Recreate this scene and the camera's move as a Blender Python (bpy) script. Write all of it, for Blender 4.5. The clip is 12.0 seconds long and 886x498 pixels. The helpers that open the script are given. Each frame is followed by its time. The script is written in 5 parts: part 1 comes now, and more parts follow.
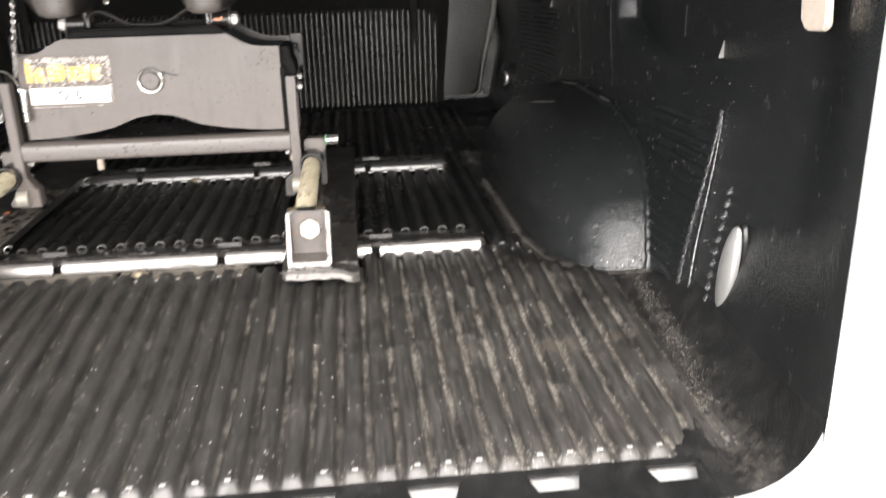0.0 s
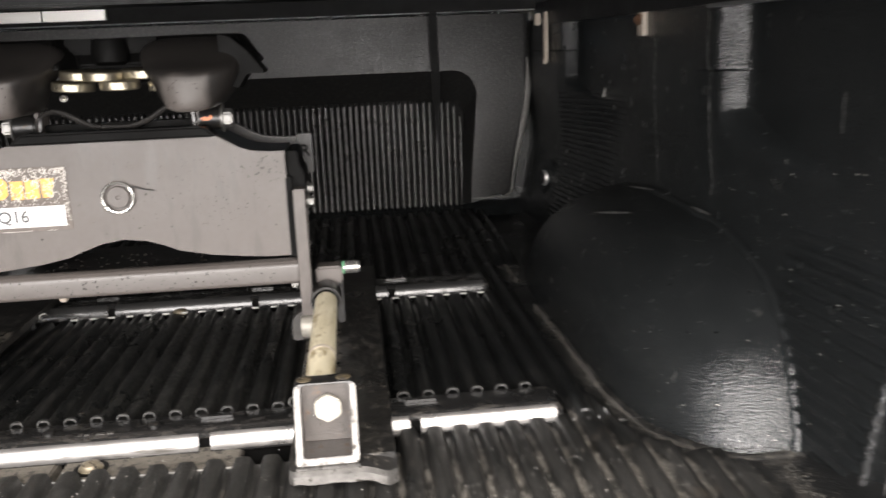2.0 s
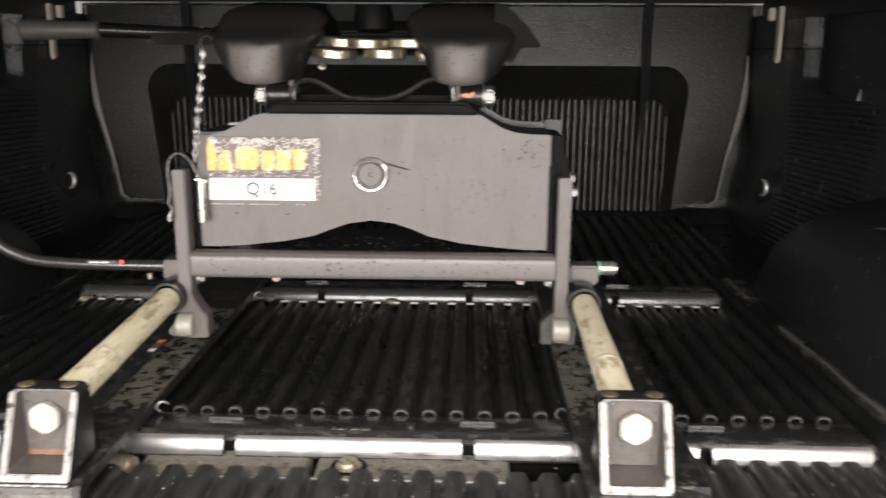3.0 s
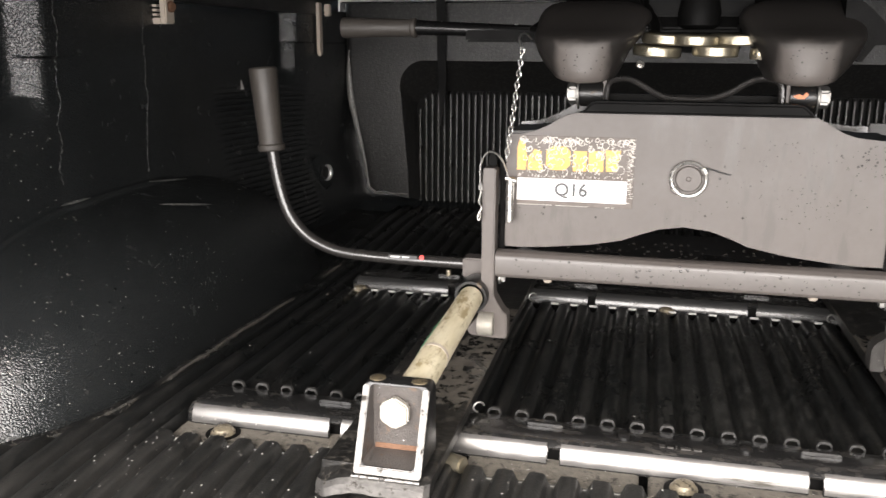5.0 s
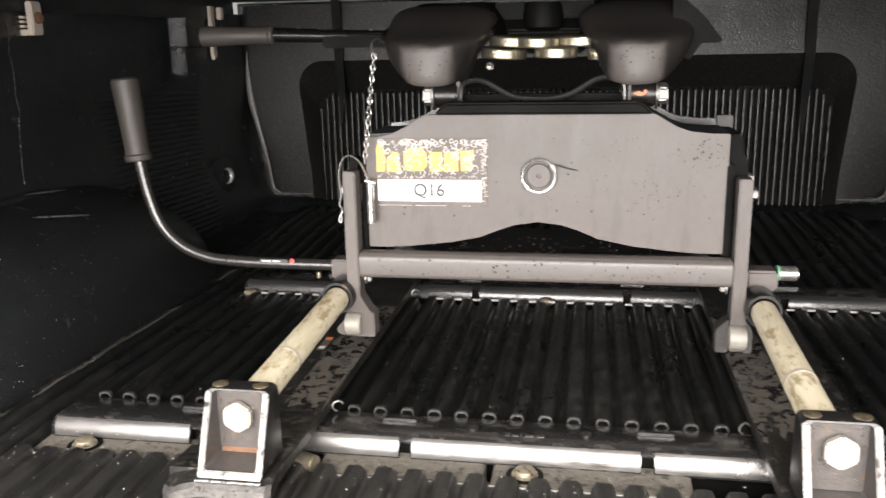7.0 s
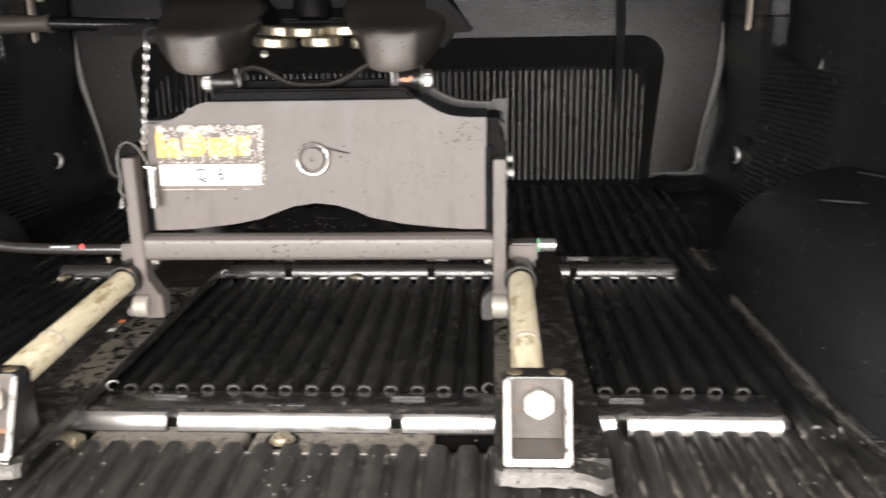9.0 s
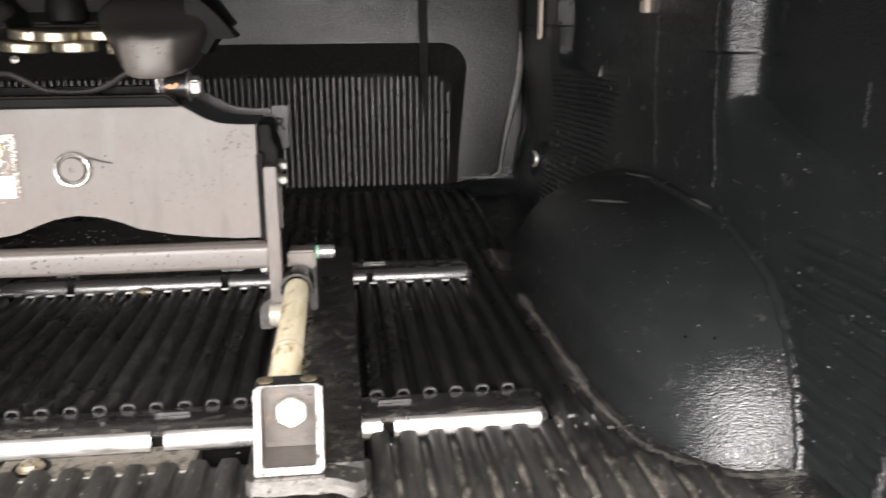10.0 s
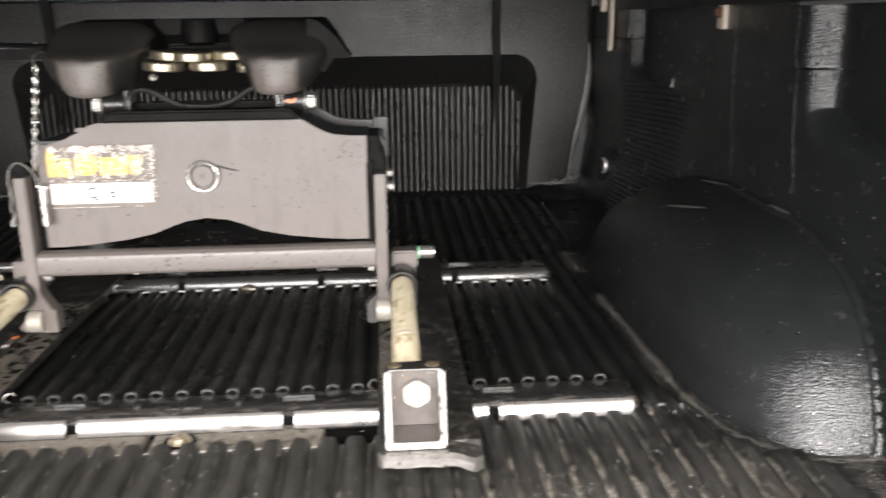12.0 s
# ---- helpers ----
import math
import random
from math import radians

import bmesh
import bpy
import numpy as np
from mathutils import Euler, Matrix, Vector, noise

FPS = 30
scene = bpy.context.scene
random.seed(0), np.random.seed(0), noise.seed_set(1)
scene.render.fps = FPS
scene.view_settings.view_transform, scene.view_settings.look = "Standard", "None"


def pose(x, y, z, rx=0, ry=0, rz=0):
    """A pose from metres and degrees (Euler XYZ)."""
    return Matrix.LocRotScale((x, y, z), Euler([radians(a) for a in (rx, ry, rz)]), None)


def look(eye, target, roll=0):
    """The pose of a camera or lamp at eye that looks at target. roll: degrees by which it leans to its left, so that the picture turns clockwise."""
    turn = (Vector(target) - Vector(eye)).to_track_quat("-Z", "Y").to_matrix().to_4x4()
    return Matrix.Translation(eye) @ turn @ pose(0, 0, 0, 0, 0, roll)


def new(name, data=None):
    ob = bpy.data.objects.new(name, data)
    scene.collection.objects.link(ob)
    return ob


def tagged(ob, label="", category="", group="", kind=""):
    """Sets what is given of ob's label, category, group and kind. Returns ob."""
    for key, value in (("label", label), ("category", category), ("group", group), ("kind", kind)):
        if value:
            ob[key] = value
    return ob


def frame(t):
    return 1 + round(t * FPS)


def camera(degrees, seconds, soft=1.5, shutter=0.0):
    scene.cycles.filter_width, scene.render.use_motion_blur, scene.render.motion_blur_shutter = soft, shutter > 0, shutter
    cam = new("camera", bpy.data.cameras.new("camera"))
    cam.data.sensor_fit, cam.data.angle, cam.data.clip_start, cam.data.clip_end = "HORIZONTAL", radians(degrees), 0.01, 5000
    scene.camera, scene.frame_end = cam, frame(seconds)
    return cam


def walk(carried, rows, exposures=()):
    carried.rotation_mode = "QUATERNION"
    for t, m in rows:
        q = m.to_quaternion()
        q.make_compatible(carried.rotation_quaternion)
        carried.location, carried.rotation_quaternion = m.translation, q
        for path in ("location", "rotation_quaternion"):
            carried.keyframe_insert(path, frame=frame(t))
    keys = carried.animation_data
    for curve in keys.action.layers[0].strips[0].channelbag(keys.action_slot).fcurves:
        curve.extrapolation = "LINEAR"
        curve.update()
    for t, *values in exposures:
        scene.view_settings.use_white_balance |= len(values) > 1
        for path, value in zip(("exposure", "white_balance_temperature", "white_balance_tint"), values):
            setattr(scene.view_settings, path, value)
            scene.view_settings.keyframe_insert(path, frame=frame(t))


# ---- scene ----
cam = camera(55.4, 12.0, shutter=0.5)
EXPOSURES = [(0.0, 0.4), (0.5, 0.6), (1.0, 0.42), (1.5, 0.3), (2.0, 0.05), (2.5, -0.1), (3.0, 0.0), (5.0, 0.15), (5.5, 0.2), (6.5, 0.25), (8.5, 0.45), (9.5, 0.5), (10.5, 0.7), (11.2, 0.7), (12.0, 0.5)]
PATH = [
    (0, (0.349, 0.006, 0.487), (0.535, 1.883, -0.179), -1.5),
    (0.5, (0.339, 0.099, 0.483), (0.645, 1.993, -0.083), -1.3),
    (1, (0.334, 0.171, 0.507), (0.702, 2.067, -0.013), -1.1),
    (1.5, (0.334, 0.244, 0.51), (0.623, 2.159, 0.009), -1.7),
    (2, (0.315, 0.375, 0.47), (0.511, 2.309, -0.001), -2.3),
    (2.5, (0.21, 0.461, 0.44), (0.274, 2.408, -0.014), -1.1),
    (3, (0.118, 0.491, 0.438), (0.058, 2.437, -0.019), 0.3),
    (5, (-0.057, 0.504, 0.438), (-0.514, 2.394, -0.028), 0.3),
    (5.5, (-0.05, 0.507, 0.438), (-0.542, 2.389, -0.028), -0.3),
    (6, (-0.023, 0.507, 0.449), (-0.474, 2.399, -0.018), -1.0),
    (6.5, (0.008, 0.505, 0.453), (-0.384, 2.408, -0.02), -1.1),
    (6.7, (0.028, 0.505, 0.453), (-0.339, 2.412, -0.024), -1.1),
    (8.5, (0.176, 0.472, 0.469), (-0.060, 2.384, -0.068), -1.6),
    (9, (0.227, 0.465, 0.469), (0.111, 2.387, -0.075), -1.1),
    (9.5, (0.283, 0.464, 0.465), (0.343, 2.386, -0.080), -1.0),
    (10, (0.329, 0.459, 0.468), (0.557, 2.374, -0.065), -0.3),
    (10.5, (0.352, 0.445, 0.479), (0.687, 2.349, -0.034), 0.1),
    (11, (0.346, 0.425, 0.479), (0.699, 2.329, -0.023), 0.1),
    (11.5, (0.311, 0.398, 0.483), (0.587, 2.314, -0.020), -0.1),
    (12, (0.246, 0.375, 0.489), (0.375, 2.301, -0.033), -0.7),
]
walk(cam, [(t, look(eye, target, roll)) for t, eye, target, roll in PATH], EXPOSURES)

# ---- light ----
world = bpy.data.worlds.new("world")
scene.world = world
world.use_nodes = True
wn = world.node_tree.nodes
sky = wn.new("ShaderNodeTexSky")
sky.sky_type = "NISHITA"
sky.sun_disc = False
sky.sun_elevation, sky.sun_rotation = radians(35), radians(170)
sky.air_density, sky.dust_density, sky.ozone_density = 1.0, 4.0, 0.6
wn["Background"].inputs["Strength"].default_value = 0.14
world.node_tree.links.new(sky.outputs[0], wn["Background"].inputs[0])

sun_data = bpy.data.lights.new("sun", "SUN")
sun_data.energy, sun_data.angle, sun_data.color = 1.2, radians(20), (1.0, 0.96, 0.9)
new("sun", sun_data).matrix_world = look((0, -4, 4), (0.4, 0.0, 0.6))

# daylight that comes in through the open tail end of the bed
day = bpy.data.lights.new("tail_opening_daylight", "AREA")
day.shape, day.size, day.size_y, day.energy, day.color = "RECTANGLE", 3.2, 1.6, 258, (1.0, 0.96, 0.945)
new("tail_opening_daylight", day).matrix_world = look((-0.01, -0.75, 0.84), (-0.01, 2.5, 0.52))


# ---- materials ----
PITCH = 0.0314         # of the floor's ribs


def principled(name):
    m = bpy.data.materials.new(name)
    m.use_nodes = True
    return m, m.node_tree, m.node_tree.nodes["Principled BSDF"]


def surface(name, dark, light, rough=(0.4, 0.55), metal=0.0, grain=60.0, stretch=(1, 1, 1), bump=0.15, bump_scale=400.0,
            cover=None, cover_amount=0.5, cover_scale=9.0, spec=0.5, coat=0.0, cover_stretch=(1, 1, 1), bump_dist=0.002, cover_rough=0.85, pebble=0.0, pebble_depth=0.4):
    """A base that wanders between two colours, a second layer of dust or rust in patches, and fine relief."""
    m, tree, bsdf = principled(name)
    n, link = tree.nodes.new, tree.links.new
    pos = n("ShaderNodeNewGeometry")
    mp = n("ShaderNodeMapping")
    mp.inputs["Scale"].default_value = stretch
    link(pos.outputs["Position"], mp.inputs["Vector"])
    a = n("ShaderNodeTexNoise")
    a.inputs["Scale"].default_value, a.inputs["Detail"].default_value = grain, 4
    link(mp.outputs[0], a.inputs["Vector"])
    mix = n("ShaderNodeMix")
    mix.data_type = "RGBA"
    mix.inputs[6].default_value, mix.inputs[7].default_value = (*dark, 1), (*light, 1)
    link(a.outputs["Fac"], mix.inputs[0])
    colour = mix.outputs[2]
    rr = n("ShaderNodeMapRange")
    rr.inputs[1].default_value, rr.inputs[2].default_value = 0.3, 0.7
    rr.inputs[3].default_value, rr.inputs[4].default_value = rough
    big = n("ShaderNodeTexNoise")
    big.inputs["Scale"].default_value, big.inputs["Detail"].default_value = grain / 6, 5
    link(pos.outputs["Position"], big.inputs["Vector"])
    link(big.outputs["Fac"], rr.inputs[0])
    roughness = rr.outputs[0]
    if cover:
        mp2 = n("ShaderNodeMapping")
        mp2.inputs["Scale"].default_value = cover_stretch
        link(pos.outputs["Position"], mp2.inputs["Vector"])
        c = n("ShaderNodeTexNoise")
        c.inputs["Scale"].default_value, c.inputs["Detail"].default_value, c.inputs["Roughness"].default_value = cover_scale, 8, 0.7
        link(mp2.outputs[0], c.inputs["Vector"])
        cr = n("ShaderNodeMapRange")
        cr.inputs[1].default_value, cr.inputs[2].default_value = 0.66 - 0.3 * cover_amount, 0.75 - 0.3 * cover_amount
        link(c.outputs["Fac"], cr.inputs[0])
        m2 = n("ShaderNodeMix")
        m2.data_type = "RGBA"
        link(cr.outputs[0], m2.inputs[0])
        link(colour, m2.inputs[6])
        m2.inputs[7].default_value = (*cover, 1)
        colour = m2.outputs[2]
        r2 = n("ShaderNodeMix")
        link(cr.outputs[0], r2.inputs[0])
        link(roughness, r2.inputs[2])
        r2.inputs[3].default_value = cover_rough
        roughness = r2.outputs[0]
    link(colour, bsdf.inputs["Base Color"])
    link(roughness, bsdf.inputs["Roughness"])
    bsdf.inputs["Metallic"].default_value = metal
    bsdf.inputs["Specular IOR Level"].default_value = spec
    bsdf.inputs["Coat Weight"].default_value = coat
    if bump:
        b = n("ShaderNodeBump")
        b.inputs["Strength"].default_value, b.inputs["Distance"].default_value = bump, bump_dist
        t = n("ShaderNodeTexNoise")
        t.inputs["Scale"].default_value, t.inputs["Detail"].default_value = bump_scale, 2
        link(pos.outputs["Position"], t.inputs["Vector"])
        link(t.outputs["Fac"], b.inputs["Height"])
        link(b.outputs[0], bsdf.inputs["Normal"])
        if pebble:
            # a moulded leather grain of small round bumps
            v, p = n("ShaderNodeTexVoronoi"), n("ShaderNodeBump")
            v.feature = "SMOOTH_F1"
            v.inputs["Scale"].default_value, v.inputs["Smoothness"].default_value, v.inputs["Randomness"].default_value = pebble, 0.6, 1.0
            link(pos.outputs["Position"], v.inputs["Vector"])
            p.invert = True
            p.inputs["Strength"].default_value, p.inputs["Distance"].default_value = pebble_depth, 1.1 / pebble
            link(v.outputs["Distance"], p.inputs["Height"])
            link(b.outputs[0], p.inputs["Normal"])
            link(p.outputs[0], bsdf.inputs["Normal"])
    return m


def floor_material():
    """Black liner plastic, wet between the rails, scuffed and streaked with pale dried mud towards the tail and along the wheel arches."""
    m = surface("ribbed_liner_floor", (0.0036, 0.0040, 0.0040), (0.0098, 0.0104, 0.0103), (0.2, 0.45), grain=60, bump=0.28, bump_scale=520, bump_dist=0.002)
    tree = m.node_tree
    n, link = tree.nodes.new, tree.links.new
    bsdf = tree.nodes["Principled BSDF"]
    colour = bsdf.inputs["Base Color"].links[0].from_socket
    rough = bsdf.inputs["Roughness"].links[0].from_socket
    pos = n("ShaderNodeNewGeometry")
    sep = n("ShaderNodeSeparateXYZ")
    link(pos.outputs["Position"], sep.inputs[0])

    def ramp(value, a, b, lo, hi):
        r = n("ShaderNodeMapRange")
        for k, v in enumerate((a, b, lo, hi)):
            r.inputs[k + 1].default_value = v
        link(value, r.inputs[0])
        return r.outputs[0]

    def math2(kind, a, b):
        o = n("ShaderNodeMath")
        o.operation = kind
        for k, v in enumerate((a, b)):
            if isinstance(v, (int, float)):
                o.inputs[k].default_value = v
            else:
                link(v, o.inputs[k])
        return o.outputs[0]

    # the mud lies in the grooves between the ribs
    phase = math2("FRACT", math2("DIVIDE", math2("SUBTRACT", math2("ADD", sep.outputs["X"], 10 * PITCH * 10), 0.0129), PITCH), 0)
    groove = ramp(math2("ABSOLUTE", math2("SUBTRACT", phase, 0.5), 0), 0.08, 0.24, 0.050, -0.10)

    edge = math2("ADD", ramp(math2("ABSOLUTE", sep.outputs["X"], 0), 0.715, 0.745, 0.0, -0.3), ramp(sep.outputs["Y"], 0.725, 0.745, -0.3, 0.0))

    def streaks(scale, detail, lo, hi, amount):
        mp = n("ShaderNodeMapping")
        mp.inputs["Scale"].default_value = scale
        link(pos.outputs["Position"], mp.inputs["Vector"])
        t = n("ShaderNodeTexNoise")
        t.inputs["Scale"].default_value, t.inputs["Detail"].default_value, t.inputs["Roughness"].default_value = 1.0, detail, 0.77
        link(mp.outputs[0], t.inputs["Vector"])
        return ramp(math2("ADD", t.outputs["Fac"], amount), lo, hi, 0.0, 1.0)

    def over(mask, tint, mat_rough=0.85):
        nonlocal colour, rough
        x = n("ShaderNodeMix")
        x.data_type = "RGBA"
        link(mask, x.inputs[0])
        link(colour, x.inputs[6])
        x.inputs[7].default_value = (*tint, 1)
        colour = x.outputs[2]
        y = n("ShaderNodeMix")
        link(mask, y.inputs[0])
        link(rough, y.inputs[2])
        y.inputs[3].default_value = mat_rough
        rough = y.outputs[0]

    rear = ramp(sep.outputs["Y"], 1.16, 1.50, 0.0, -0.22)          # mud lies between sill and rear rail
    tail = ramp(sep.outputs["Y"], 0.80, 1.20, 0.10, -0.04)         # a film of dust thickens towards the sill
    outer = math2("ADD", ramp(sep.outputs["X"], 0.10, 0.45, -0.03, 0.075), ramp(sep.outputs["X"], -0.55, -0.2, -0.06, 0.0))
    patch = n("ShaderNodeTexNoise")
    patch.inputs["Scale"].default_value, patch.inputs["Detail"].default_value = 13, 4
    link(pos.outputs["Position"], patch.inputs["Vector"])
    where = math2("ADD", math2("ADD", rear, outer), ramp(patch.outputs["Fac"], 0.36, 0.64, -0.055, 0.02))
    over(streaks((52, 9, 12), 8, 0.26, 0.80, math2("ADD", rear, tail)), (0.040, 0.0378, 0.0350), 0.5)
    over(streaks((190, 11, 50), 7, 0.60, 0.80, math2("ADD", where, tail)), (0.058, 0.054, 0.049), 0.65)      # scuffs along the ribs
    over(streaks((120, 30, 22), 10, 0.545, 0.64, math2("ADD", math2("ADD", where, groove), edge)), (0.078, 0.070, 0.060))
    over(streaks((230, 46, 70), 7, 0.605, 0.73, math2("ADD", math2("ADD", where, groove), edge)), (0.17, 0.156, 0.135), 0.7)
    over(streaks((300, 160, 110), 5, 0.625, 0.70, math2("ADD", where, math2("MULTIPLY", groove, 0.5))), (0.22, 0.21, 0.19), 0.6)
    over(streaks((11, 10, 8), 6, 0.62, 0.80, where), (0.06, 0.048, 0.036))
    centre = math2("ABSOLUTE", math2("SUBTRACT", sep.outputs["X"], 0.06), 0)
    between = math2("ADD", ramp(centre, 0.02, 0.26, 0.05, -0.08), 0.0)
    over(streaks((70, 26, 12), 9, 0.50, 0.74, between), (0.024, 0.0235, 0.021))
    over(streaks((230, 150, 90), 6, 0.555, 0.66, math2("ADD", ramp(centre, 0.02, 0.5, 0.05, -0.07), ramp(sep.outputs["Y"], 1.28, 1.40, -0.3, 0.0))), (0.034, 0.033, 0.030), 0.3)
    link(colour, bsdf.inputs["Base Color"])
    link(rough, bsdf.inputs["Roughness"])
    return m


LINER = surface("black_liner_plastic", (0.0094, 0.0104, 0.0107), (0.0174, 0.0188, 0.0191), (0.14, 0.22), grain=30, bump=0.15, bump_scale=700, bump_dist=0.0012, pebble=500, pebble_depth=0.39,
                cover=(0.025, 0.024, 0.022), cover_amount=0.1, cover_scale=30, spec=0.55)
LINER_BEAD = surface("wet_bead", (0.02, 0.02, 0.02), (0.05, 0.05, 0.05), (0.2, 0.32), grain=400, bump=0.6, bump_scale=500, spec=1.0, coat=1.0)


def border_material():
    """Smooth liner border: dust settles in a band beyond the outermost rib and in a thin film towards the sill."""
    m = surface("muddy_liner", (0.006, 0.0065, 0.0068), (0.013, 0.013, 0.0128), (0.32, 0.5), grain=40, bump=0.25, bump_scale=360, pebble=330, pebble_depth=0.25)
    tree, bsdf = m.node_tree, m.node_tree.nodes["Principled BSDF"]
    n, link = tree.nodes.new, tree.links.new
    colour, rough = bsdf.inputs["Base Color"].links[0].from_socket, bsdf.inputs["Roughness"].links[0].from_socket
    pos, sep = n("ShaderNodeNewGeometry"), n("ShaderNodeSeparateXYZ")
    link(pos.outputs["Position"], sep.inputs[0])

    def op(kind, a, b=0.0, c=0.0):
        o = n("ShaderNodeMath")
        o.operation = kind
        for k, v in enumerate((a, b, c)):
            if isinstance(v, float):
                o.inputs[k].default_value = v
            else:
                link(v, o.inputs[k])
        return o.outputs[0]

    def ramp(value, a, b, lo, hi):
        r = n("ShaderNodeMapRange")
        for k, v in enumerate((a, b, lo, hi)):
            r.inputs[k + 1].default_value = v
        link(value, r.inputs[0])
        return r.outputs[0]

    def mottle(scale):
        t = n("ShaderNodeTexNoise")
        t.inputs["Scale"].default_value, t.inputs["Detail"].default_value, t.inputs["Roughness"].default_value = scale, 8, 0.7
        link(pos.outputs["Position"], t.inputs["Vector"])
        return t.outputs["Fac"]

    def over(mask, tint):
        nonlocal colour, rough
        x, y = n("ShaderNodeMix"), n("ShaderNodeMix")
        x.data_type = "RGBA"
        link(mask, x.inputs[0]), link(colour, x.inputs[6]), link(mask, y.inputs[0]), link(rough, y.inputs[2])
        x.inputs[7].default_value, y.inputs[3].default_value = (*tint, 1), 0.85
        colour, rough = x.outputs[2], y.outputs[0]

    d = op("ABSOLUTE", op("ADD", sep.outputs["X"], 0.013))
    line = op("MULTIPLY_ADD", ramp(sep.outputs["Y"], 0.80, 1.18, 0.0, 1.0), 0.030, 0.738)
    away = op("ABSOLUTE", op("SUBTRACT", d, line))
    near = op("MULTIPLY", ramp(away, 0.0, 0.045, 1.0, 0.0), ramp(sep.outputs["Y"], 1.19, 1.23, 1.0, 0.0))
    film = ramp(sep.outputs["Y"], 0.70, 1.10, 0.07, -0.05)
    over(ramp(op("ADD", mottle(26.0), op("ADD", film, op("MULTIPLY", near, 0.15))), 0.5, 0.95, 0.0, 0.8), (0.023, 0.0215, 0.0195))
    over(ramp(op("MULTIPLY_ADD", near, 0.28, mottle(90.0)), 0.66, 1.05, 0.0, 1.0), (0.064, 0.057, 0.048))
    link(colour, bsdf.inputs["Base Color"])
    link(rough, bsdf.inputs["Roughness"])
    return m


BORDER = border_material()
LINER_FRONT = surface("dusty_front_liner", (0.0072, 0.0076, 0.0077), (0.0195, 0.0192, 0.0187), (0.28, 0.40), grain=160, bump=0.12, bump_scale=420, bump_dist=0.002,
                      cover=(0.030, 0.0288, 0.0272), cover_amount=0.5, cover_scale=130, cover_rough=0.42, spec=0.4, pebble=300, pebble_depth=0.16)
FLOOR = floor_material()
DIRT = surface("dried_mud", (0.085, 0.076, 0.063), (0.20, 0.180, 0.150), (0.7, 0.9), grain=140, bump=0.8, bump_scale=300,
               cover=(0.045, 0.041, 0.035), cover_amount=0.40, cover_scale=90)
SEAM_DIRT = surface("dusty_seam", (0.028, 0.026, 0.0225), (0.105, 0.096, 0.081), (0.7, 0.9), grain=120, bump=0.8, bump_scale=300,
                    cover=(0.012, 0.012, 0.012), cover_amount=0.60, cover_scale=150, cover_rough=0.4)
# shaded copy of SATIN for the shoulders and the stamped ear
SATIN_SHADED = surface("satin_black_shaded", (0.014, 0.0135, 0.013), (0.028, 0.0265, 0.025), (0.4, 0.5), grain=90, bump=0.1, bump_scale=600)
SATIN = surface("satin_black_paint", (0.085, 0.073, 0.066), (0.108, 0.094, 0.086), (0.42, 0.5), grain=120, bump=0.08, bump_scale=900,
                cover=(0.078, 0.0675, 0.061), cover_amount=0.42, cover_scale=26, cover_stretch=(1.6, 1, 0.35), cover_rough=0.36)
SATIN_TUBE = surface("wet_satin_paint", (0.070, 0.061, 0.056), (0.095, 0.084, 0.077), (0.36, 0.44), grain=120, bump=0.06, bump_scale=900, coat=0.05)
STEEL = surface("black_painted_steel", (0.006, 0.006, 0.006), (0.014, 0.0135, 0.013), (0.25, 0.38), grain=90, bump=0.12, bump_scale=600,
                cover=(0.12, 0.09, 0.06), cover_amount=0.2, cover_scale=40)
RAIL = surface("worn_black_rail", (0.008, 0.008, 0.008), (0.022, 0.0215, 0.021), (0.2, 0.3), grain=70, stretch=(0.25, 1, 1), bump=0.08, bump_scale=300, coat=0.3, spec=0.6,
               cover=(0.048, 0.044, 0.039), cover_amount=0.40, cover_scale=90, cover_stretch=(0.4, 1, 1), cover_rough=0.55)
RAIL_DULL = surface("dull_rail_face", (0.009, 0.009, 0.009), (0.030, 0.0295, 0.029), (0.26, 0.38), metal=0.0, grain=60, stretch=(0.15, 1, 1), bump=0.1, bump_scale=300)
# highlight along the rail's bend, painted as bright worn metal
RAIL_HIGHLIGHT = surface("worn_rail_painted_highlight", (0.09, 0.087, 0.084), (0.27, 0.26, 0.25), (0.26, 0.40), metal=0.75, grain=140, stretch=(0.06, 1, 1), bump=0.05, bump_scale=300, coat=0.3,
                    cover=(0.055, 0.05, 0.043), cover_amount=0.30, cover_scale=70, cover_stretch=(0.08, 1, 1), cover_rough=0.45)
SPATTERED = surface("spattered_black_steel", (0.022, 0.0205, 0.019), (0.05, 0.046, 0.042), (0.3, 0.5), grain=120, bump=0.2, bump_scale=400,
                    cover=(0.25, 0.235, 0.21), cover_amount=0.16, cover_scale=260)
WORN_EDGE = surface("bare_worn_steel_edge", (0.07, 0.067, 0.064), (0.20, 0.192, 0.182), (0.34, 0.5), metal=0.7, grain=120, bump=0.22, bump_scale=260,
                    cover=(0.04, 0.035, 0.03), cover_amount=0.36, cover_scale=110)
PLATE = surface("wet_black_base_plate", (0.006, 0.006, 0.006), (0.019, 0.018, 0.0165), (0.26, 0.5), grain=70, bump=0.5, bump_scale=150,
                cover=(0.060, 0.054, 0.046), cover_amount=0.42, cover_scale=95, cover_rough=0.6)
PLATE_MUD = surface("drying_mud_film", (0.060, 0.053, 0.044), (0.135, 0.121, 0.101), (0.5, 0.7), grain=70, bump=0.35, bump_scale=160,
                    cover=(0.010, 0.0095, 0.0088), cover_amount=0.66, cover_scale=75, cover_rough=0.2, cover_stretch=(1, 0.8, 1))
